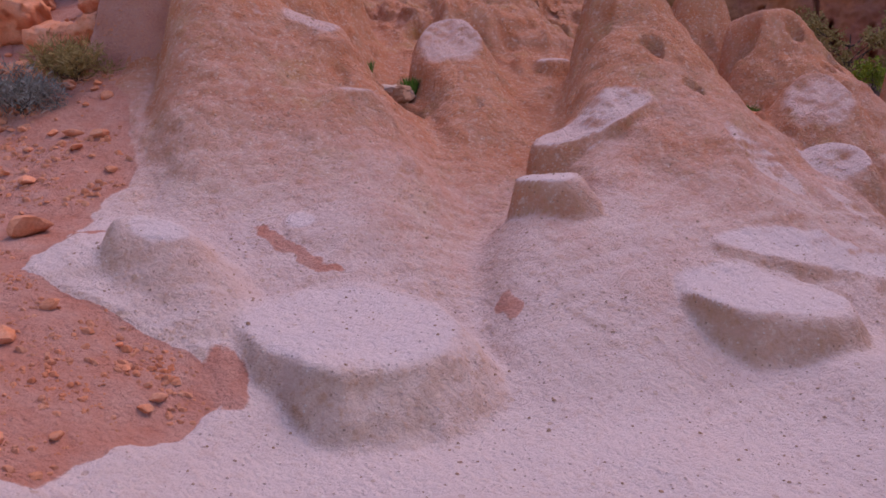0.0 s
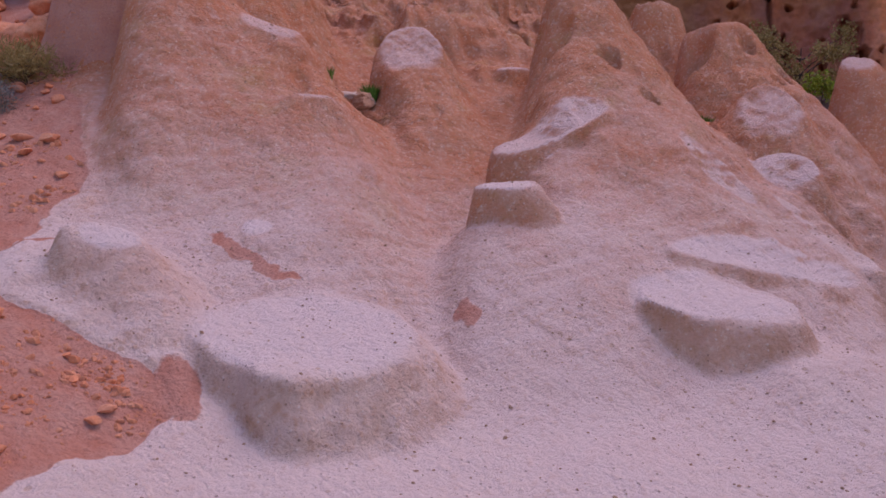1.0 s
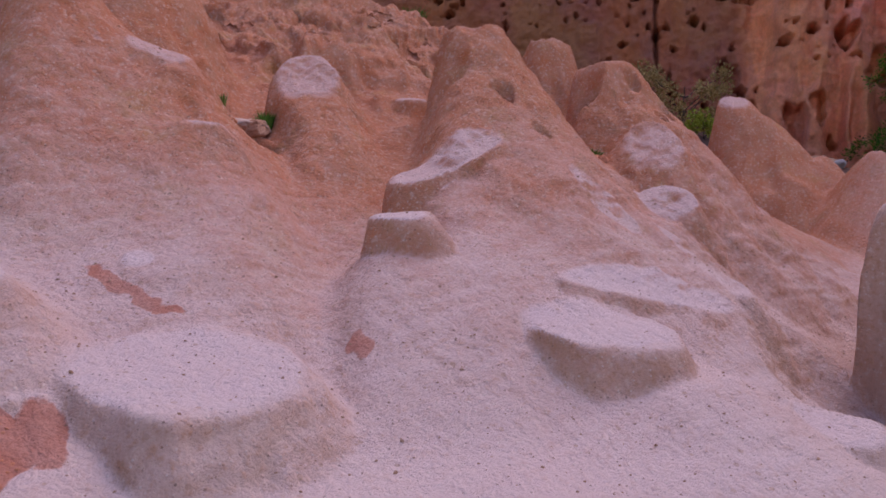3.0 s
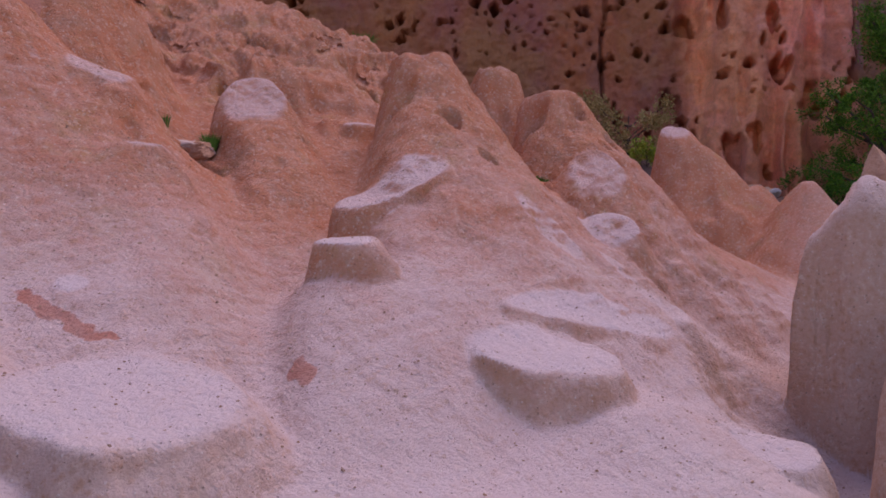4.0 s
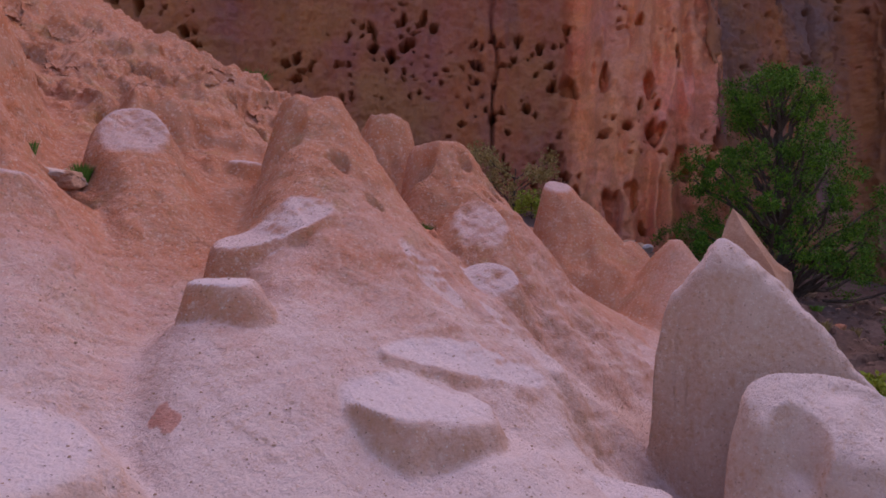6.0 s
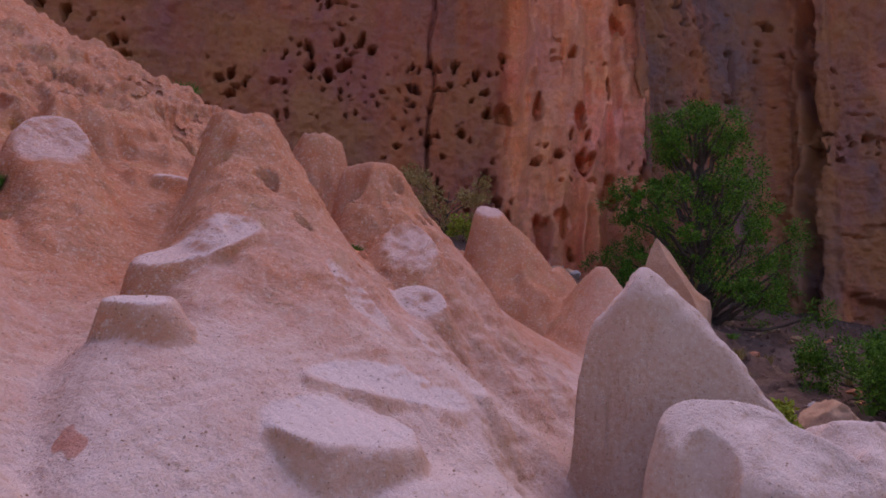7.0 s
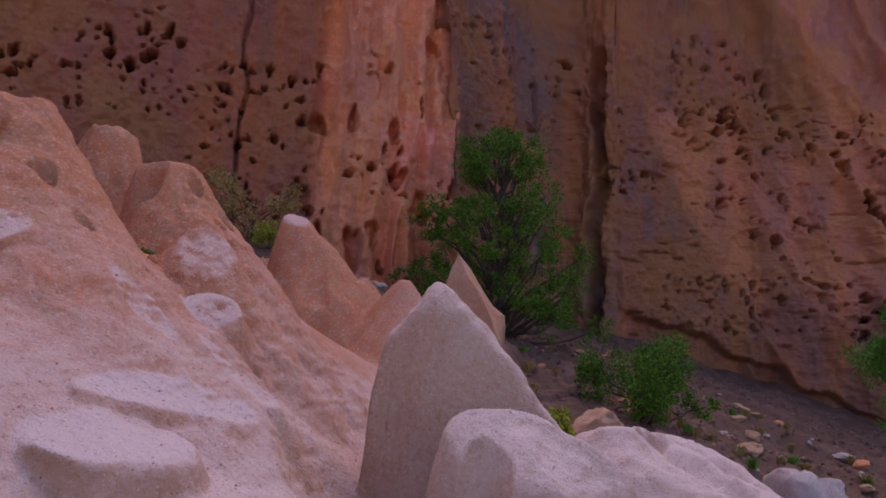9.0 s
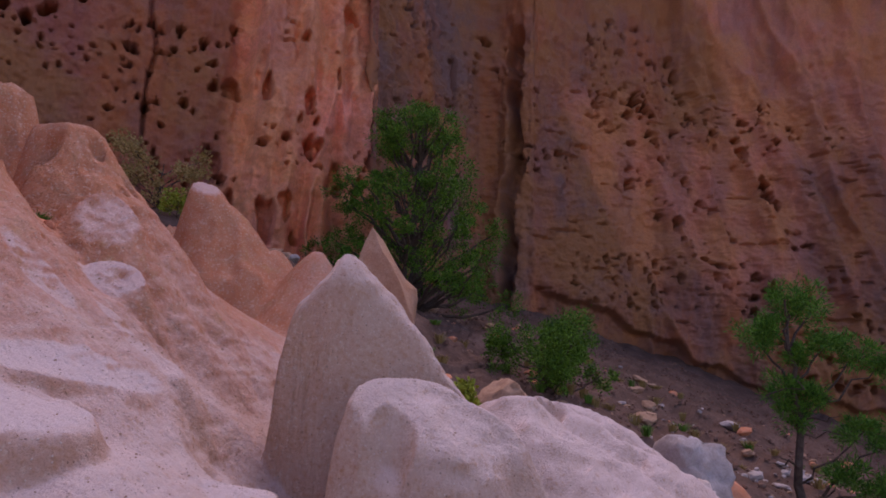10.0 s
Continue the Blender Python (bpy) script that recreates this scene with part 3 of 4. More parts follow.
def build_cliff():
    line = np.array(CLIFF_LINE)
    seg = np.r_[0, np.cumsum(np.hypot(*np.diff(line, axis=0).T))]
    S = spaced([(0, 0.12), (10, 0.05), (45, 0.05), (52, 0.065), (66, 0.075), (float(seg[-1]), 0.2)])
    S = S[S < seg[-1]]
    H = spaced([(-4, 0.15), (-1, 0.075), (4, 0.05), (15, 0.05), (18, 0.1), (28, 0.4)])
    ker = np.ones(15) / 15
    lx = np.convolve(np.pad(np.interp(S, seg, line[:, 0]), 7, mode="edge"), ker, "valid")
    ly = np.convolve(np.pad(np.interp(S, seg, line[:, 1]), 7, mode="edge"), ker, "valid")
    tx, ty = np.gradient(lx), np.gradient(ly)
    tn = np.hypot(tx, ty)
    nx, ny = ty / tn, -tx / tn
    s, h = np.meshgrid(S, H)
    lean = 0.16 * (h - 7)
    butt = smooth(seg[3] - 0.3, seg[3] + 0.5, s) * smooth(0.6, 0.0, s - seg[4] + lean)
    right = smooth(seg[8] - 0.5, seg[8] + 1.5, s)
    out = 0.9 * fbm(s * 0.16, h * 0.03, 3, 61) + 0.45 * fbm(s * 0.6, h * 0.07, 4, 62) + 0.2 * fbm(s * 1.6, h * 0.8, 4, 63) + 0.16 * fbm(s * 3, h * 3, 4, 64, 0.6) - 0.25 * np.abs(fbm(s * 0.9 + h * 0.12, h * 0.35, 4, 73))
    out = out - 0.05 * h
    # fluted buttress, slanting ribs and thin ledges
    out = out + 0.5 * butt - butt * 2.6 * np.abs(fbm(s * 0.8 + 0.15 * fbm(s, h, 2, 66), h * 0.12, 3, 65))
    out = out - right * 1.7 * np.abs(fbm(s * 0.45 + h * 0.16, h * 0.1, 3, 67)) * smooth(seg[9] - 2, seg[9] + 3, s)
    lip = np.interp(s, seg[7:12], [5.4, 5.2, 3.6, 0.9, -0.5]) + 0.5 * fbm(s * 0.8, h * 0, 3, 68)
    out = out - right * 0.7 * smooth(0.15, -0.15, h - lip)
    out = out + right * 0.05 * np.floor(fbm(s * 0.35, h * 0.8, 3, 69) * 5)
    # wind-worn holes, most of them along bands
    rnd = np.random.RandomState(5)
    for n in range(5200):
        cs, ch = rnd.uniform(0, seg[-1]), rnd.uniform(-1, 20)
        size = (0.075 if cs < seg[8] else 0.085) + 0.17 * rnd.rand() ** 5
        tall = rnd.choice([0.5, 0.9, 1.4, 2.2], p=[0.3, 0.4, 0.2, 0.1])
        if fbm(np.array(cs * 0.22), np.array(ch * 0.35), 3, 71) < (-0.04 if cs < seg[3] else 0.17 if cs > seg[9] else 0.2):
            continue
        hollow(out, s, h, cs, ch, size, size * tall, 7 * size)
    rust = np.clip(butt + 0.4 * right * smooth(-0.15, 0.2, fbm(s * 0.2 + h * 0.08, h * 0.1, 3, 72)), 0, 1)
    grey = np.clip(0.9 * smooth(seg[4] - 0.2, seg[4] + 0.8, s) * smooth(seg[8] + 0.6, seg[8] - 0.4, s) + 0.6 * right, 0, 1)
    # larger hollows in the buttress, and cracks
    width = seg[4] - seg[3]
    for u, ch, a, b in ((0.05, 6.0, 0.26, 0.95), (0.25, 5.9, 0.34, 1.15), (0.02, 10.8, 0.34, 0.5), (0.22, 10.7, 0.15, 0.7), (0.47, 10.3, 0.27, 0.65), (0.5, 8.8, 0.36, 0.5), (0.66, 11.6, 0.1, 0.6)):
        hollow(out, s, h, seg[3] + u * width, ch, a, b, 0.95)
    for n in range(5):
        cs, ch = rnd.uniform(seg[3] - 0.5, seg[4]), rnd.uniform(4.5, 15)
        hollow(out, s, h, cs, ch, rnd.uniform(0.2, 0.42), rnd.uniform(0.4, 1.1), 0.7)
    for n in range(120):
        cs, ch = rnd.uniform(seg[8], seg[-1]), rnd.uniform(2, 17)
        hollow(out, s, h, cs, ch + 0.2 * rnd.rand(), rnd.uniform(0.2, 0.6), rnd.uniform(0.08, 0.12), 0.35)
    # rows of holes along the slanting ribs
    for n in range(150):
        ch = rnd.uniform(0, 16)
        cs = seg[9] + (3.2, 5.2, 9.0)[n % 3] - 0.72 * (ch - 8) + rnd.normal(0, 0.35)
        size = 0.11 + 0.24 * rnd.rand() ** 3
        hollow(out, s, h, cs, ch, size, size * rnd.uniform(0.6, 1.6), 4 * size)
    # the deep cleft beside the right-hand face, and thin ones
    for ch in np.arange(2, 18, 0.12):
        hollow(out, s, h, seg[8] - 1.1 + 0.5 * float(noise2(np.array(ch * 0.35), np.array(1.7))), ch, 0.5 + 0.2 * float(noise2(np.array(ch * 0.8), np.array(5.1))), 0.7, 0.17)
    for n in range(5):
        cs = rnd.uniform(8, seg[8])
        for ch in np.arange(rnd.uniform(5, 8), rnd.uniform(9, 17), 0.16):
            hollow(out, s, h, cs + 0.35 * float(noise2(np.array(ch * 0.6), np.array(n * 3.3))) , ch, 0.09, 0.3, 0.12)
    B = np.stack([lx[None] + nx[None] * out, ly[None] + ny[None] * out, h], -1).reshape(-1, 3)
    F = sheet_faces(*s.shape)
    tagged(grid_mesh("cliff", B, None, F, CLIFF, rust.ravel(), grey.ravel()), "tall rusty tuff cliff full of wind-worn holes and streaks", "cliff", kind="structure")


def hollow(out, s, h, cs, ch, a, b, depth):
    i0, i1 = np.searchsorted(h[:, 0], [ch - 1.5 * b, ch + 1.5 * b])
    j0, j1 = np.searchsorted(s[0], [cs - 1.5 * a, cs + 1.5 * a])
    if i1 > i0 and j1 > j0:
        u, v = (s[i0:i1, j0:j1] - cs) / a, (h[i0:i1, j0:j1] - ch) / b
        u, v = u + 0.7 * fbm(u * 0.9 + cs, v * 0.9 + ch, 2, 161), v + 0.7 * fbm(u * 0.9 + ch, v * 0.9 - cs, 2, 165)
        out[i0:i1, j0:j1] -= depth * smooth(1.0, 0.8, np.hypot(u, v) + 0.25 * np.clip(-v, 0, 2))


build_cliff()


# ---------------------------------------------------------------- stones
def stone_mesh(name, seed, material, cuts=9, sub=3, rough=0.06):
    """An angular stone, one unit across."""
    rnd = random.Random(seed)
    bm = bmesh.new()
    bmesh.ops.create_icosphere(bm, subdivisions=sub, radius=0.62)
    planes = [(Vector((rnd.gauss(0, 1), rnd.gauss(0, 1), rnd.gauss(0, 1))).normalized(), rnd.uniform(0.3, 0.5)) for _ in range(cuts)]
    for v in bm.verts:
        for n, d in planes:
            over = v.co.dot(n) - d
            if over > 0:
                v.co -= n * over * 0.88
        v.co *= 1 + rough * noise.noise(v.co * 4 + Vector((seed, 0, 0)))
        v.co += 0.5 * rough * noise.noise_vector(v.co * 9 + Vector((0, seed, 0))) if sub > 2 else Vector()
    me = bpy.data.meshes.new(name)
    bm.to_mesh(me)
    bm.free()
    if sub > 2:
        me.polygons.foreach_set("use_smooth", np.ones(len(me.polygons), bool))
    me.materials.append(material)
    return me


def put_stone(name, me, x, y, size, turn, label, category="stone", group="", sink=0.25, z=None):
    ob = new(name, me)
    z = height_at(x, y) if z is None else z
    ob.matrix_world = pose(x, y, z + size[2] * (0.5 - sink), turn[0], turn[1], turn[2]) @ Matrix.Diagonal((*size, 1))
    return tagged(ob, label, category, group)


RED = [stone_mesh("red_stone", 10 + n, REDROCK, sub=2) for n in range(6)]
GREY = [stone_mesh("grey_stone", 30 + n, GREYROCK, sub=4, rough=0.12) for n in range(3)]
BROWN = [stone_mesh("brown_stone", 40 + n, BROWNROCK, cuts=12, sub=4, rough=0.14) for n in range(4)]
PALE = [stone_mesh("pale_stone", 50 + n, PALEROCK, cuts=8, sub=4, rough=0.12) for n in range(3)]

# red stones on the dirt
rnd = random.Random(3)
for x, y, a in ((-2.61, 4.5, 0.3), (-2.75, 5.78, 0.16), (-1.35, 3.4, 0.09), (-1.38, 3.32, 0.08), (-2.0, 3.15, 0.1), (-2.5, 3.9, 0.1), (-3.0, 5.2, 0.14), (-1.55, 3.5, 0.06),
                (-1.6, 2.95, 0.07), (-2.05, 2.95, 0.06)):
    put_stone("red_stone", rnd.choice(RED), x, y, (a, a * 0.8, a * 0.5), (rnd.uniform(-15, 15), rnd.uniform(-15, 15), rnd.uniform(0, 360)),
              "angular orange-red stone lying on red dirt", group="red stones on the dirt")
for n in range(260):
    y = rnd.uniform(2.7, 8.5)
    x = -1.3 - 0.35 * (y - 2.8) - rnd.uniform(0, 2.2)
    if float(dirt_side(np.array([x]), np.array([y]))[0]) > -0.1:
        continue
    a = 0.025 + 0.15 * rnd.random() ** 3 + (0.06 if y > 6.5 else 0)
    put_stone("red_stone", rnd.choice(RED), x, y, (a, a * rnd.uniform(0.6, 0.9), a * rnd.uniform(0.3, 0.6)), (rnd.uniform(-20, 20), rnd.uniform(-20, 20), rnd.uniform(0, 360)),
              "small orange-red stone lying on red dirt", group="red stones on the dirt")
RED_BIG = [stone_mesh("red_boulder", 90 + n, REDROCK, cuts=11, sub=4, rough=0.16) for n in range(4)]
# red boulders up the slope behind the dirt
for x, y, a, b, c in ((-4.75, 8.0, 0.9, 0.7, 0.55), (-4.1, 7.6, 0.5, 0.45, 0.45), (-4.0, 8.6, 0.7, 0.5, 0.5), (-3.6, 7.5, 0.55, 0.4, 0.4), (-5.2, 8.8, 1.0, 0.8, 0.6),
                      (-4.5, 9.4, 1.0, 0.8, 0.7), (-5.4, 7.6, 0.8, 0.6, 0.5), (-3.9, 6.9, 0.4, 0.35, 0.25), (-4.6, 7.1, 0.5, 0.4, 0.3), (-5.0, 10.2, 1.2, 0.9, 0.8), (-3.9, 9.9, 0.9, 0.7, 0.7)):
    put_stone("red_boulder", rnd.choice(RED_BIG), x, y, (a, b, c), (rnd.uniform(-15, 15), rnd.uniform(-15, 15), rnd.uniform(0, 360)), "blocky orange-red boulder in a heap", "boulder", "red boulder heap")


def grit(name, material, spots, label):
    """Loose grit, far too much to count, as one mesh of small broken chips."""
    verts, faces = [], []
    for x, y, z, a in spots:
        t, k = rnd.uniform(0, 6.28), len(verts)
        flat, lx, ly = rnd.uniform(0.3, 0.8), rnd.uniform(-0.25, 0.25) * a, rnd.uniform(-0.25, 0.25) * a
        for ring, (rise, wide) in enumerate(((-0.3, 1.0), (0.45 * flat, 0.85), (flat, 0.45))):
            for q in range(5):
                r = a * wide * rnd.uniform(0.7, 1.15)
                verts.append((x + lx * ring + r * math.cos(t + q * 1.257), y + ly * ring + 0.75 * r * math.sin(t + q * 1.257), z + a * rise))
        for q in range(5):
            p = (q + 1) % 5
            faces += [(k + q, k + p, k + 5 + p, k + 5 + q), (k + 5 + q, k + 5 + p, k + 10 + p, k + 10 + q)]
        faces.append(tuple(k + 10 + q for q in range(5)))
    me = bpy.data.meshes.new(name)
    me.from_pydata(verts, [], faces)
    me.materials.append(material)
    return tagged(new(name, me), label, "gravel", kind="stuff")


def scattered(count, xr, yr, sizes, keep):
    X = np.array([rnd.uniform(*xr) for _ in range(count)])
    Y = np.array([rnd.uniform(*yr) for _ in range(count)])
    ok = keep(X, Y)
    X, Y = X[ok], Y[ok]
    Z = hillside(X[None], Y[None])[0][0]
    return [(x, y, z, sizes[0] + (sizes[1] - sizes[0]) * rnd.random() ** 2.2) for x, y, z in zip(X, Y, Z)]


grit("gravel", REDROCK, scattered(9000, (-5.0, -0.9), (2.5, 8.5), (0.01, 0.04), lambda X, Y: (dirt_side(X, Y) < -0.03) & (fbm(X * 1.3, Y * 1.3, 3, 91) > -0.08)), "loose red grit scattered over the dirt")
grit("gravel", REDROCK, scattered(1800, (-2.7, -1.1), (2.7, 4.2), (0.005, 0.024), lambda X, Y: (dirt_side(X, Y) < -0.12) & (fbm(X * 2.2, Y * 2.2, 3, 95) > -0.02)), "drift of loose red grit on the dirt")
grit("tuff_chips", BROWNROCK, scattered(3000, (-2.2, 6.0), (2.6, 7.5), (0.003, 0.011), lambda X, Y: dirt_side(X, Y) > 0.05), "small brown chips lying on pale tuff")

grit("tuff_chips", BROWNROCK, scattered(300, (-2.2, 5.5), (2.7, 7.0), (0.006, 0.017), lambda X, Y: dirt_side(X, Y) > 0.05), "scattered brown pebbles on pale tuff")
# stones among the cones
for x, y, z, size, turn, lib, label in (
        (-0.5, 7.55, 3.02, (0.42, 0.3, 0.13), (8, 4, 20), PALE, "flat pale slab wedged between two tuff cones"),
        (-0.42, 7.5, 2.86, (0.36, 0.3, 0.16), (0, -10, 50), [stone_mesh("rock_slab", 77, ORANGEROCK, sub=4, rough=0.12)], "brown slab wedged between two tuff cones"),
        (3.28, 7.6, 2.78, (0.3, 0.2, 0.09), (10, 5, 20), RED, "flat orange-red stone in a gully"),
        (3.3, 7.45, 2.62, (0.14, 0.12, 0.1), (10, 25, 60), RED, "small orange-red stone in a gully")):
    put_stone("rock_slab", lib[0], x, y, size, turn, label, "stone", z=max(z, height_at(x, y)))


def pyramid(x, y, z, size, label):
    bm = bmesh.new()
    base = [bm.verts.new(p) for p in ((-0.55, -0.35, -0.5), (0.6, -0.45, -0.5), (0.7, 0.4, -0.5), (-0.5, 0.45, -0.5))]
    mid = [bm.verts.new(p) for p in ((-0.4, -0.3, 0.05), (0.32, -0.45, 0.0), (0.62, 0.25, -0.1), (-0.3, 0.35, 0.1))]
    top = bm.verts.new((-0.18, 0.0, 0.62))
    for q in range(4):
        bm.faces.new((base[q], base[(q + 1) % 4], mid[(q + 1) % 4], mid[q]))
        bm.faces.new((mid[q], mid[(q + 1) % 4], top))
    bmesh.ops.subdivide_edges(bm, edges=bm.edges[:], cuts=3, use_grid_fill=True)
    for v in bm.verts:
        v.co += 0.09 * noise.noise_vector(v.co * 2.5) + 0.03 * noise.noise_vector(v.co * 8)
    me = bpy.data.meshes.new("pyramid_rock")
    bm.to_mesh(me)
    bm.free()
    me.materials.append(ORANGEROCK)
    ob = new("pyramid_rock", me)
    ob.matrix_world = pose(x, y, z, 0, 0, -46) @ Matrix.Diagonal((*size, 1))
    return tagged(ob, label, "rock")


pyramid(11.95, 11.15, 3.2, (1.35, 1.2, 2.05), "angular brown block of rock with a pointed top")

# boulders past the ridge
for x, y, z, size, turn, lib, label in (
        (9.6, 5.95, 0.85, (0.95, 0.8, 0.9), (0, 5, 30), BROWN, "brown boulder behind the pale ridge"),
        (12.2, 4.2, -0.1, (1.5, 1.1, 1.1), (0, 12, 60), GREY, "smooth grey boulder on the scree"),
        (11.0, 4.6, 0.2, (0.9, 0.7, 0.6), (5, 10, 20), BROWN, "brown boulder on the scree"),
        (11.2, 3.6, -0.4, (0.8, 0.7, 0.6), (5, 10, 20), PALE, "pale tuff boulder on the scree"),
        (13.6, 3.9, -0.6, (0.7, 0.6, 0.6), (5, 10, 90), RED, "reddish brown boulder on the scree")):
    put_stone("boulder", rnd.choice(lib), x, y, size, turn, label, "boulder", z=z, sink=0.5)
for n in range(46):
    q = rnd.random()
    a = 0.12 + 0.35 * rnd.random() ** 2
    put_stone("scree_stone", rnd.choice(GREY), 13.5 + 7.5 * q + rnd.gauss(0, 0.35), 6.4 - 2.6 * q + rnd.gauss(0, 0.3), (a, a * 0.7, a * 0.5), (rnd.uniform(-20, 20), rnd.uniform(-20, 20), rnd.uniform(0, 360)),
              "pale grey stone in a streak on the scree", group="stones on the scree")
for n in range(200):
    x, y = rnd.uniform(11, 26), rnd.uniform(1.5, 17)
    a = 0.1 + 0.5 * rnd.random() ** 3
    lib, kind = rnd.choice(((BROWN, "brown"), (BROWN, "brown"), (RED, "reddish"), (GREY, "grey")))
    put_stone("scree_stone", rnd.choice(lib), x, y, (a, a * 0.8, a * 0.55), (rnd.uniform(-20, 20), rnd.uniform(-20, 20), rnd.uniform(0, 360)), kind + " stone lying on the scree slope", group="stones on the scree")
SCREE = speckled("scree_chips", (0.17, 0.085, 0.06), (0.26, 0.155, 0.12), 2.0, relief=0.03)
grit("scree", SCREE, scattered(9000, (9, 34), (-2, 18), (0.03, 0.12), lambda X, Y: (X > 10.9) & (Y < 0.9 * X - 1)), "small brown stones covering the slope")


# ---------------------------------------------------------------- plants
def blades(spots, length, width, rnd, up=0.5):
    """Small pointed leaves at the spots (place, outward direction)."""
    verts, faces = [], []
    for p, d in spots:
        v = Vector((rnd.gauss(0, 1), rnd.gauss(0, 1), rnd.gauss(0, 1) + up)) * 0.6 + d
        v.normalize()
        side = v.cross(Vector((rnd.gauss(0, 1), rnd.gauss(0, 1), rnd.gauss(0, 1)))).normalized() * width * rnd.uniform(0.6, 1.3)
        ln = length * rnd.uniform(0.6, 1.4)
        k = len(verts)
        verts += [p - side * 0.5, p + v * ln * 0.5 - side, p + v * ln, p + v * ln * 0.5 + side]
        faces.append((k, k + 1, k + 2, k + 3))
    return verts, faces


def plain_mesh(name, verts, faces, material, parent, label=""):
    me = bpy.data.meshes.new(name)
    me.from_pydata([tuple(v) for v in verts], [], faces)
    me.materials.append(material)
    ob = new(name, me)
    ob.parent = parent
    return tagged(ob, label)


def tube(points, radii, sides=7):
    verts, faces = [], []
    for n, (p, r) in enumerate(zip(points, radii)):
        d = (points[min(n + 1, len(points) - 1)] - points[max(n - 1, 0)]).normalized()
        a = d.orthogonal().normalized()
        b = d.cross(a)
        for q in range(sides):
            t = 2 * math.pi * q / sides
            verts.append(p + (a * math.cos(t) + b * math.sin(t)) * r)
    for n in range(len(points) - 1):
        for q in range(sides):
            faces.append((n * sides + q, n * sides + (q + 1) % sides, (n + 1) * sides + (q + 1) % sides, (n + 1) * sides + q))
    return verts, faces


def bent(a, b, rnd, n=7, sway=0.12):
    ln = (b - a).length
    pts = [a.lerp(b, q / (n - 1)) for q in range(n)]
    return [p + Vector((rnd.gauss(0, 1), rnd.gauss(0, 1), rnd.gauss(0, 1))) * sway * ln / n * (0 if q == 0 else 1) for q, p in enumerate(pts)]


def leafy_tree(name, x, y, z, trunk_top, trunk_r, clumps, leaf, length, width, per, seed, label, category, bark=BARK, dead=0, lobes=9):
    """Clumps (dx, dy, height, radius) hang on limbs from the trunk; each clump is many small sprays with gaps between."""
    rnd = random.Random(seed)
    root = tagged(new(name), label, category)
    root.location = (x, y, z)
    top = Vector(trunk_top)
    spine = bent(Vector((0, 0, -0.3)), top, rnd, 10, 0.15)
    v, f = tube(spine, [trunk_r * (1 - 0.8 * q / 9) for q in range(10)], 9)
    plain_mesh("trunk", v, f, bark, root, "rough grey-brown trunk")
    spots = []
    for n, (cx, cy, cz, cr) in enumerate(clumps):
        c = Vector((cx, cy, cz))
        low = min(spine, key=lambda p: abs(p.z - (cz - 0.5 * math.hypot(cx, cy) - 0.15 * top.z)))
        v, f = tube(bent(low, c, rnd, 7, 0.2), [trunk_r * 0.38 * (1 - 0.11 * q) for q in range(7)], 5)
        plain_mesh("limb", v, f, bark, root)
        for _ in range(lobes):
            d = Vector((rnd.gauss(0, 1), rnd.gauss(0, 1), rnd.gauss(0, 0.8)))
            d.normalize()
            lobe = c + d * cr * rnd.uniform(0.35, 1.0)
            lr = cr * rnd.uniform(0.2, 0.42)
            for _ in range(per):
                e = Vector((rnd.gauss(0, 1), rnd.gauss(0, 1), rnd.gauss(0, 1)))
                spots.append((lobe + e * lr * 0.55, (e.normalized() * 0.6 + d * 0.3)))
    v, f = blades(spots, length, width, rnd)
    plain_mesh("crown", v, f, leaf, root, "dense sprays of green leaves")
    for _ in range(dead):
        a = spine[rnd.randrange(2, 6)]
        t = rnd.uniform(0, 6.28)
        b = a + Vector((math.cos(t), math.sin(t), rnd.uniform(-0.3, 0.2))) * rnd.uniform(0.7, 1.5)
        v, f = tube(bent(a, b, rnd, 6, 0.4), [trunk_r * 0.22 * (1 - 0.15 * q) for q in range(6)], 4)
        plain_mesh("dead_limb", v, f, bark, root, "bare dead limb")
    return root


# juniper before the cliff
rnd = random.Random(12)
clumps = []
for n in range(84):
    h = 0.4 + 6.5 * (n / 83) ** 1.35
    reach = 3.3 * (1 - h / 7.6) ** 0.75 + 0.2
    t = n * 2.4
    k = rnd.uniform(0.3, 1.2) ** 0.7
    clumps.append((math.cos(t) * reach * k, math.sin(t) * reach * k, h + rnd.uniform(-0.4, 0.4), rnd.uniform(0.32, 0.7)))
clumps += [(-1.9, 1.4, 4.3, 0.5), (-1.7, 1.6, 3.6, 0.6), (1.9, -1.6, 1.9, 0.6), (0.9, -0.7, 6.0, 0.4), (-0.9, 0.7, 6.3, 0.45)]
leafy_tree("juniper_tree", 18.0, 15.7, height_at(18.0, 15.7) - 0.1, (0.1, 0, 6.9), 0.2, clumps, JUNIPER, 0.085, 0.02, 85, 4, "dense dark green juniper before the cliff", "tree")
# low juniper bush on the scree
clumps = [(rnd.uniform(-1.5, 1.5), rnd.uniform(-1.2, 1.2), rnd.uniform(0.4, 1.7), rnd.uniform(0.35, 0.6)) for n in range(22)]
leafy_tree("juniper_bush", 16.1, 9.1, height_at(16.1, 9.1), (0.3, 0, 1.2), 0.1, clumps, JUNIPER, 0.08, 0.018, 100, 5, "low dark green juniper bush with grey twigs", "bush", dead=10)
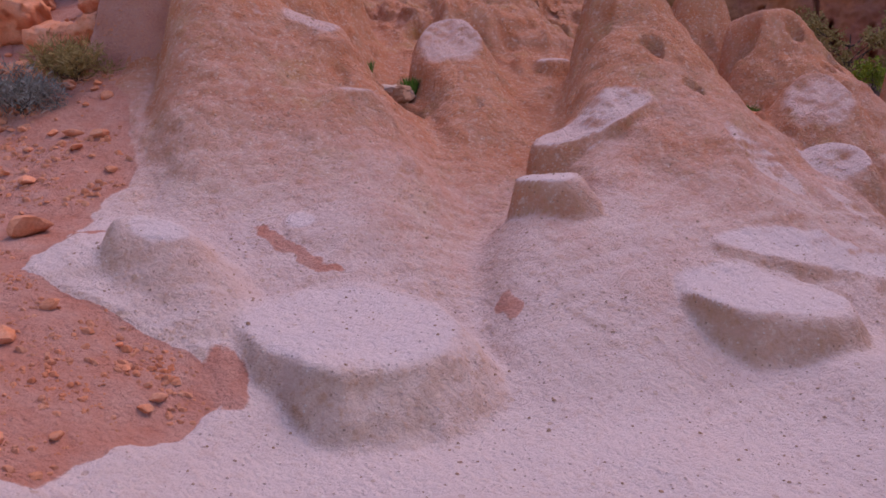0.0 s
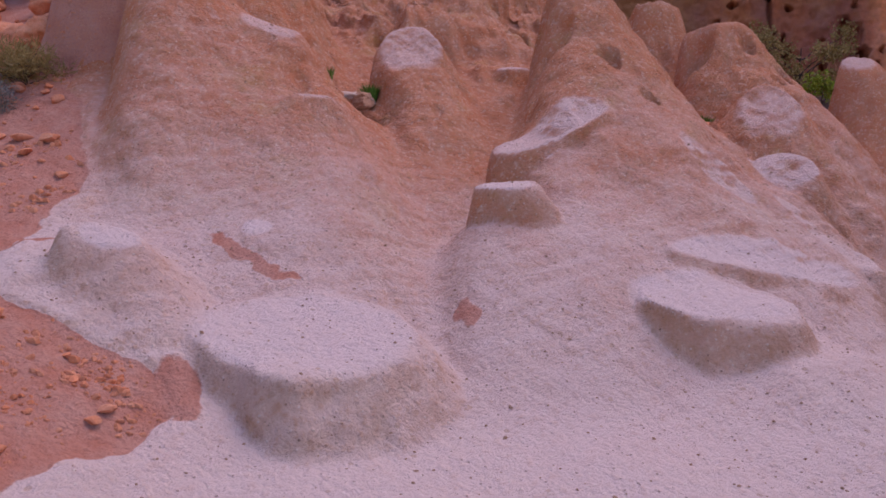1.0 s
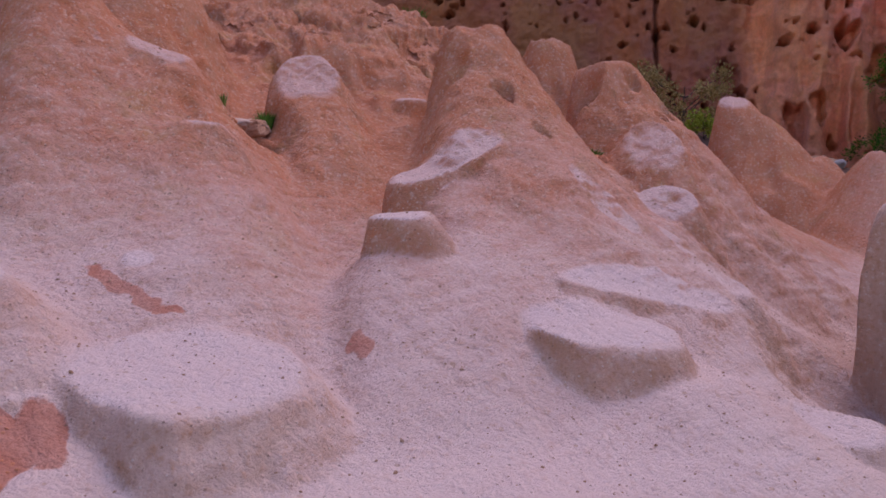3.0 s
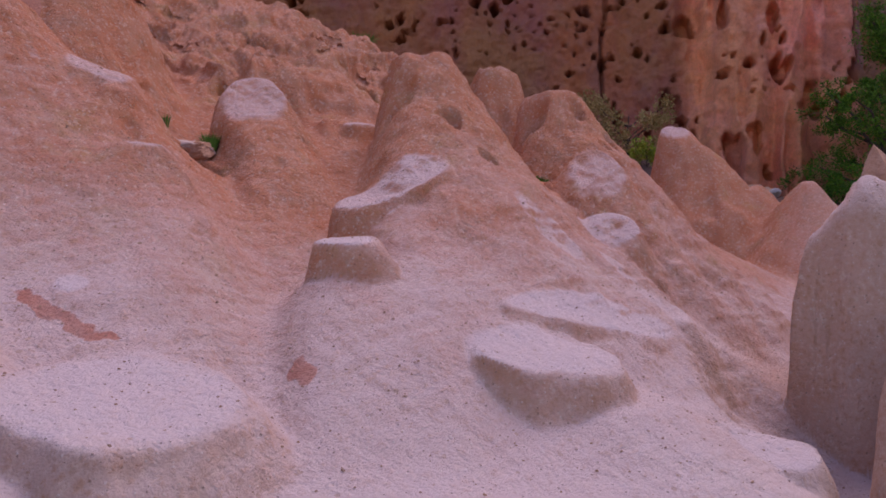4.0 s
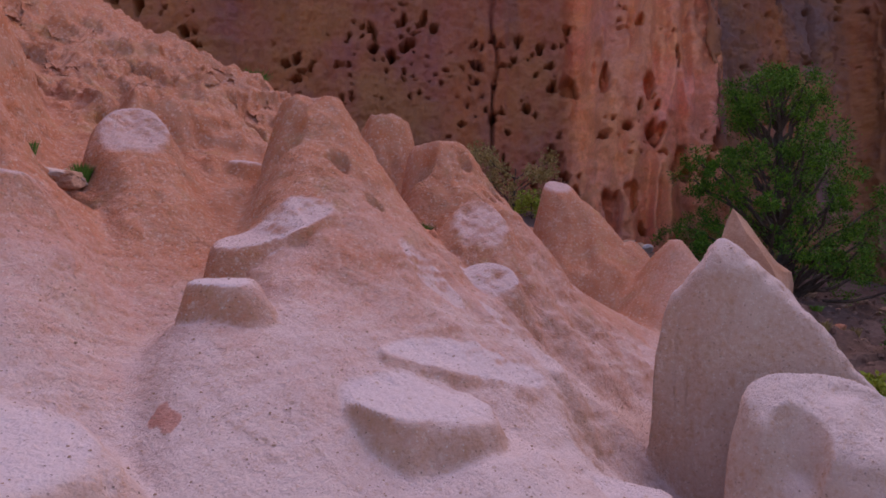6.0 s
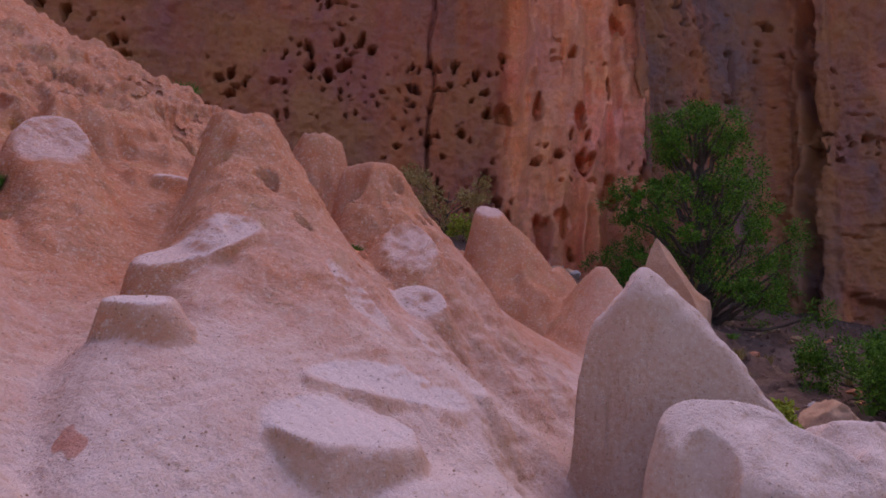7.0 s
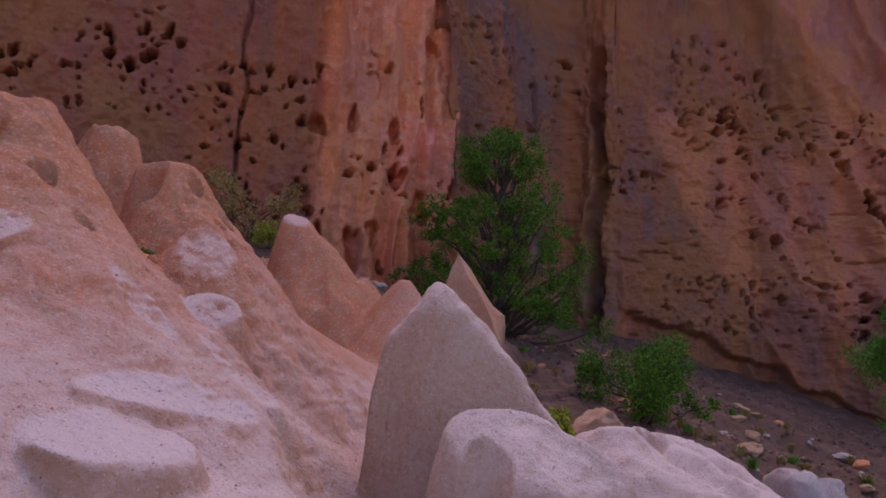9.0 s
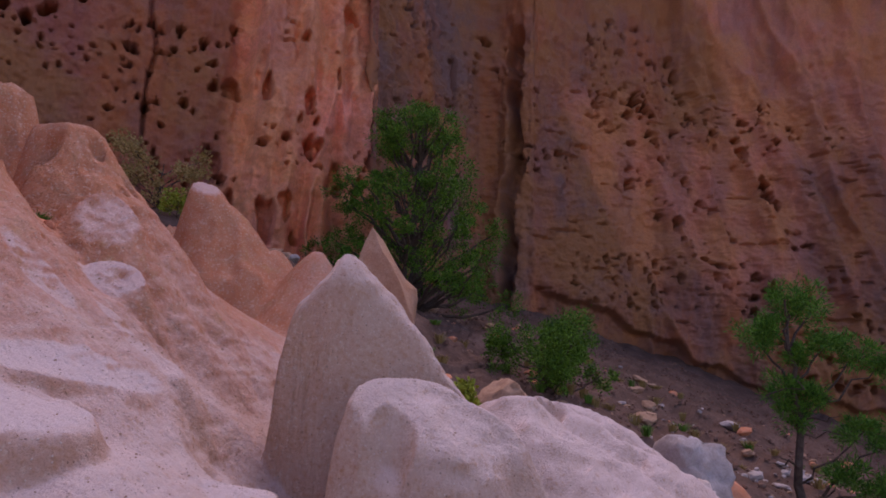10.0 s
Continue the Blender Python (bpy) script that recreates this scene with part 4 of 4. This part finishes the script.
# pine on the scree
zp = -0.9
clumps = [(c * 0.31, c * -0.95, h - zp, r) for c, h, r in ((-0.3, 3.1, 0.5), (0.2, 2.9, 0.5), (-0.9, 2.35, 0.42), (-0.5, 2.5, 0.4), (0.5, 2.3, 0.4), (1.0, 2.0, 0.45), (1.5, 1.85, 0.4), (0.0, 1.95, 0.3),
          (-0.35, 1.25, 0.45), (0.1, 1.1, 0.4), (-0.2, 0.75, 0.35), (1.1, 0.45, 0.4), (1.7, 0.35, 0.45), (0.8, -0.5, 0.4), (1.3, -0.6, 0.4))]
leafy_tree("pine_tree", 17.0, 3.5, zp, (-0.2, 0.2, 4.0), 0.1, clumps, PINE, 0.12, 0.011, 130, 6, "small open pine with tufted bright green needles", "tree", dead=9, lobes=12)


def tuft(name, x, y, z, radius, tall, count, material, label, category, seed, width=0.006, lean=0.5):
    """A clump of narrow blades that spring from one root."""
    rnd = random.Random(seed)
    root = tagged(new(name), label, category)
    root.location = (x, y, z)
    verts, faces = [], []
    for _ in range(count):
        t, r = rnd.uniform(0, 6.28), radius * rnd.random() ** 0.6
        out = Vector((math.cos(t), math.sin(t), 0))
        a = out * r * 0.5
        b = out * r * (0.7 + lean * 0.3) + Vector((0, 0, tall * rnd.uniform(0.4, 0.75)))
        c = out * r * (0.8 + lean) + Vector((rnd.gauss(0, 0.1), rnd.gauss(0, 0.1), 0)) * radius + Vector((0, 0, tall * rnd.uniform(0.65, 1.05)))
        s = Vector((-math.sin(t + rnd.gauss(0, 1)), math.cos(t), 0)) * width
        k = len(verts)
        verts += [a - s, a + s, b + s * 0.8, b - s * 0.8, c]
        faces += [(k, k + 1, k + 2, k + 3), (k + 3, k + 2, k + 4)]
    plain_mesh("foliage", verts, faces, material, root)
    return root


for n, (x, y) in enumerate(((-3.62, 6.2), (-4.1, 6.35))):
    rnd = random.Random(60 + n)
    clumps = [(0.26 * math.cos(t) * k, 0.26 * math.sin(t) * k, 0.12 + 0.32 * rnd.random() * (1.15 - k), 0.13) for t, k in [(rnd.uniform(0, 6.28), rnd.random() ** 0.5) for _ in range(26)]]
    leafy_tree("sage_bush", x, y, height_at(x, y), (0, 0, 0.3), 0.015, clumps, SAGE, 0.07, 0.004, 16, 20 + n, "grey sage bush with fine dry twigs", "bush", lobes=8)
rnd = random.Random(12)
clumps = [(rnd.uniform(-0.28, 0.28), rnd.uniform(-0.28, 0.28), rnd.uniform(0.08, 0.32), 0.12) for n in range(24)]
leafy_tree("dry_bush", -3.42, 6.75, height_at(-3.42, 6.75), (0, 0, 0.25), 0.012, clumps, STRAW, 0.09, 0.004, 16, 31, "straw-yellow dry bush on the dirt", "bush", lobes=8)
tuft("grass_tuft", -0.33, 7.62, 3.02, 0.12, 0.22, 160, GREEN, "green grass tuft between two cones", "grass", 4, 0.006)
tuft("grass_tuft", 3.32, 7.83, height_at(3.32, 7.83), 0.16, 0.14, 220, GREEN, "green grass tuft in a gully", "grass", 5, 0.006)
tuft("grass_tuft", -0.72, 7.3, height_at(-0.72, 7.3), 0.05, 0.16, 50, GREEN, "thin green grass tuft on a cone", "grass", 6, 0.004)
tuft("grass_tuft", 2.0, 13.2, height_at(2.0, 13.2), 0.3, 0.35, 260, GREEN, "green grass tuft on the ridge", "grass", 7, 0.01)
clumps = [(rnd.uniform(-1.1, 1.1), rnd.uniform(-0.8, 0.8), rnd.uniform(0.3, 1.5), 0.32) for n in range(16)]
leafy_tree("hill_shrub", 9.3, 16.4, height_at(9.3, 16.4), (0, 0, 1.1), 0.05, clumps, STRAW, 0.07, 0.022, 34, 8, "sparse yellow-brown shrub on the slope", "shrub", dead=6)
clumps = [(rnd.uniform(-0.3, 0.3), rnd.uniform(-0.3, 0.3), rnd.uniform(0.1, 0.5), 0.2) for n in range(7)]
leafy_tree("green_shrub", 9.25, 15.4, height_at(9.25, 15.4), (0, 0, 0.4), 0.02, clumps, YELLOW, 0.06, 0.02, 24, 18, "small bright green shrub on the slope", "shrub")
clumps = [(rnd.uniform(-0.18, 0.18), rnd.uniform(-0.18, 0.18), rnd.uniform(0.15, 0.5), 0.12) for n in range(7)]
leafy_tree("leafy_shrub", 8.3, 5.75, 0.75, (0, 0, 0.4), 0.015, clumps, YELLOW, 0.07, 0.025, 12, 9, "small bright yellow-green shrub among the rocks", "shrub")
for n in range(60):
    x, y = rnd.uniform(11.5, 24), rnd.uniform(2.0, 12)
    tuft("dry_grass", x, y, height_at(x, y), rnd.uniform(0.12, 0.3), rnd.uniform(0.15, 0.35), 60, STRAW if rnd.random() < 0.7 else GREEN, "dry straw-coloured grass tuft on the scree", "grass", 200 + n, 0.012)
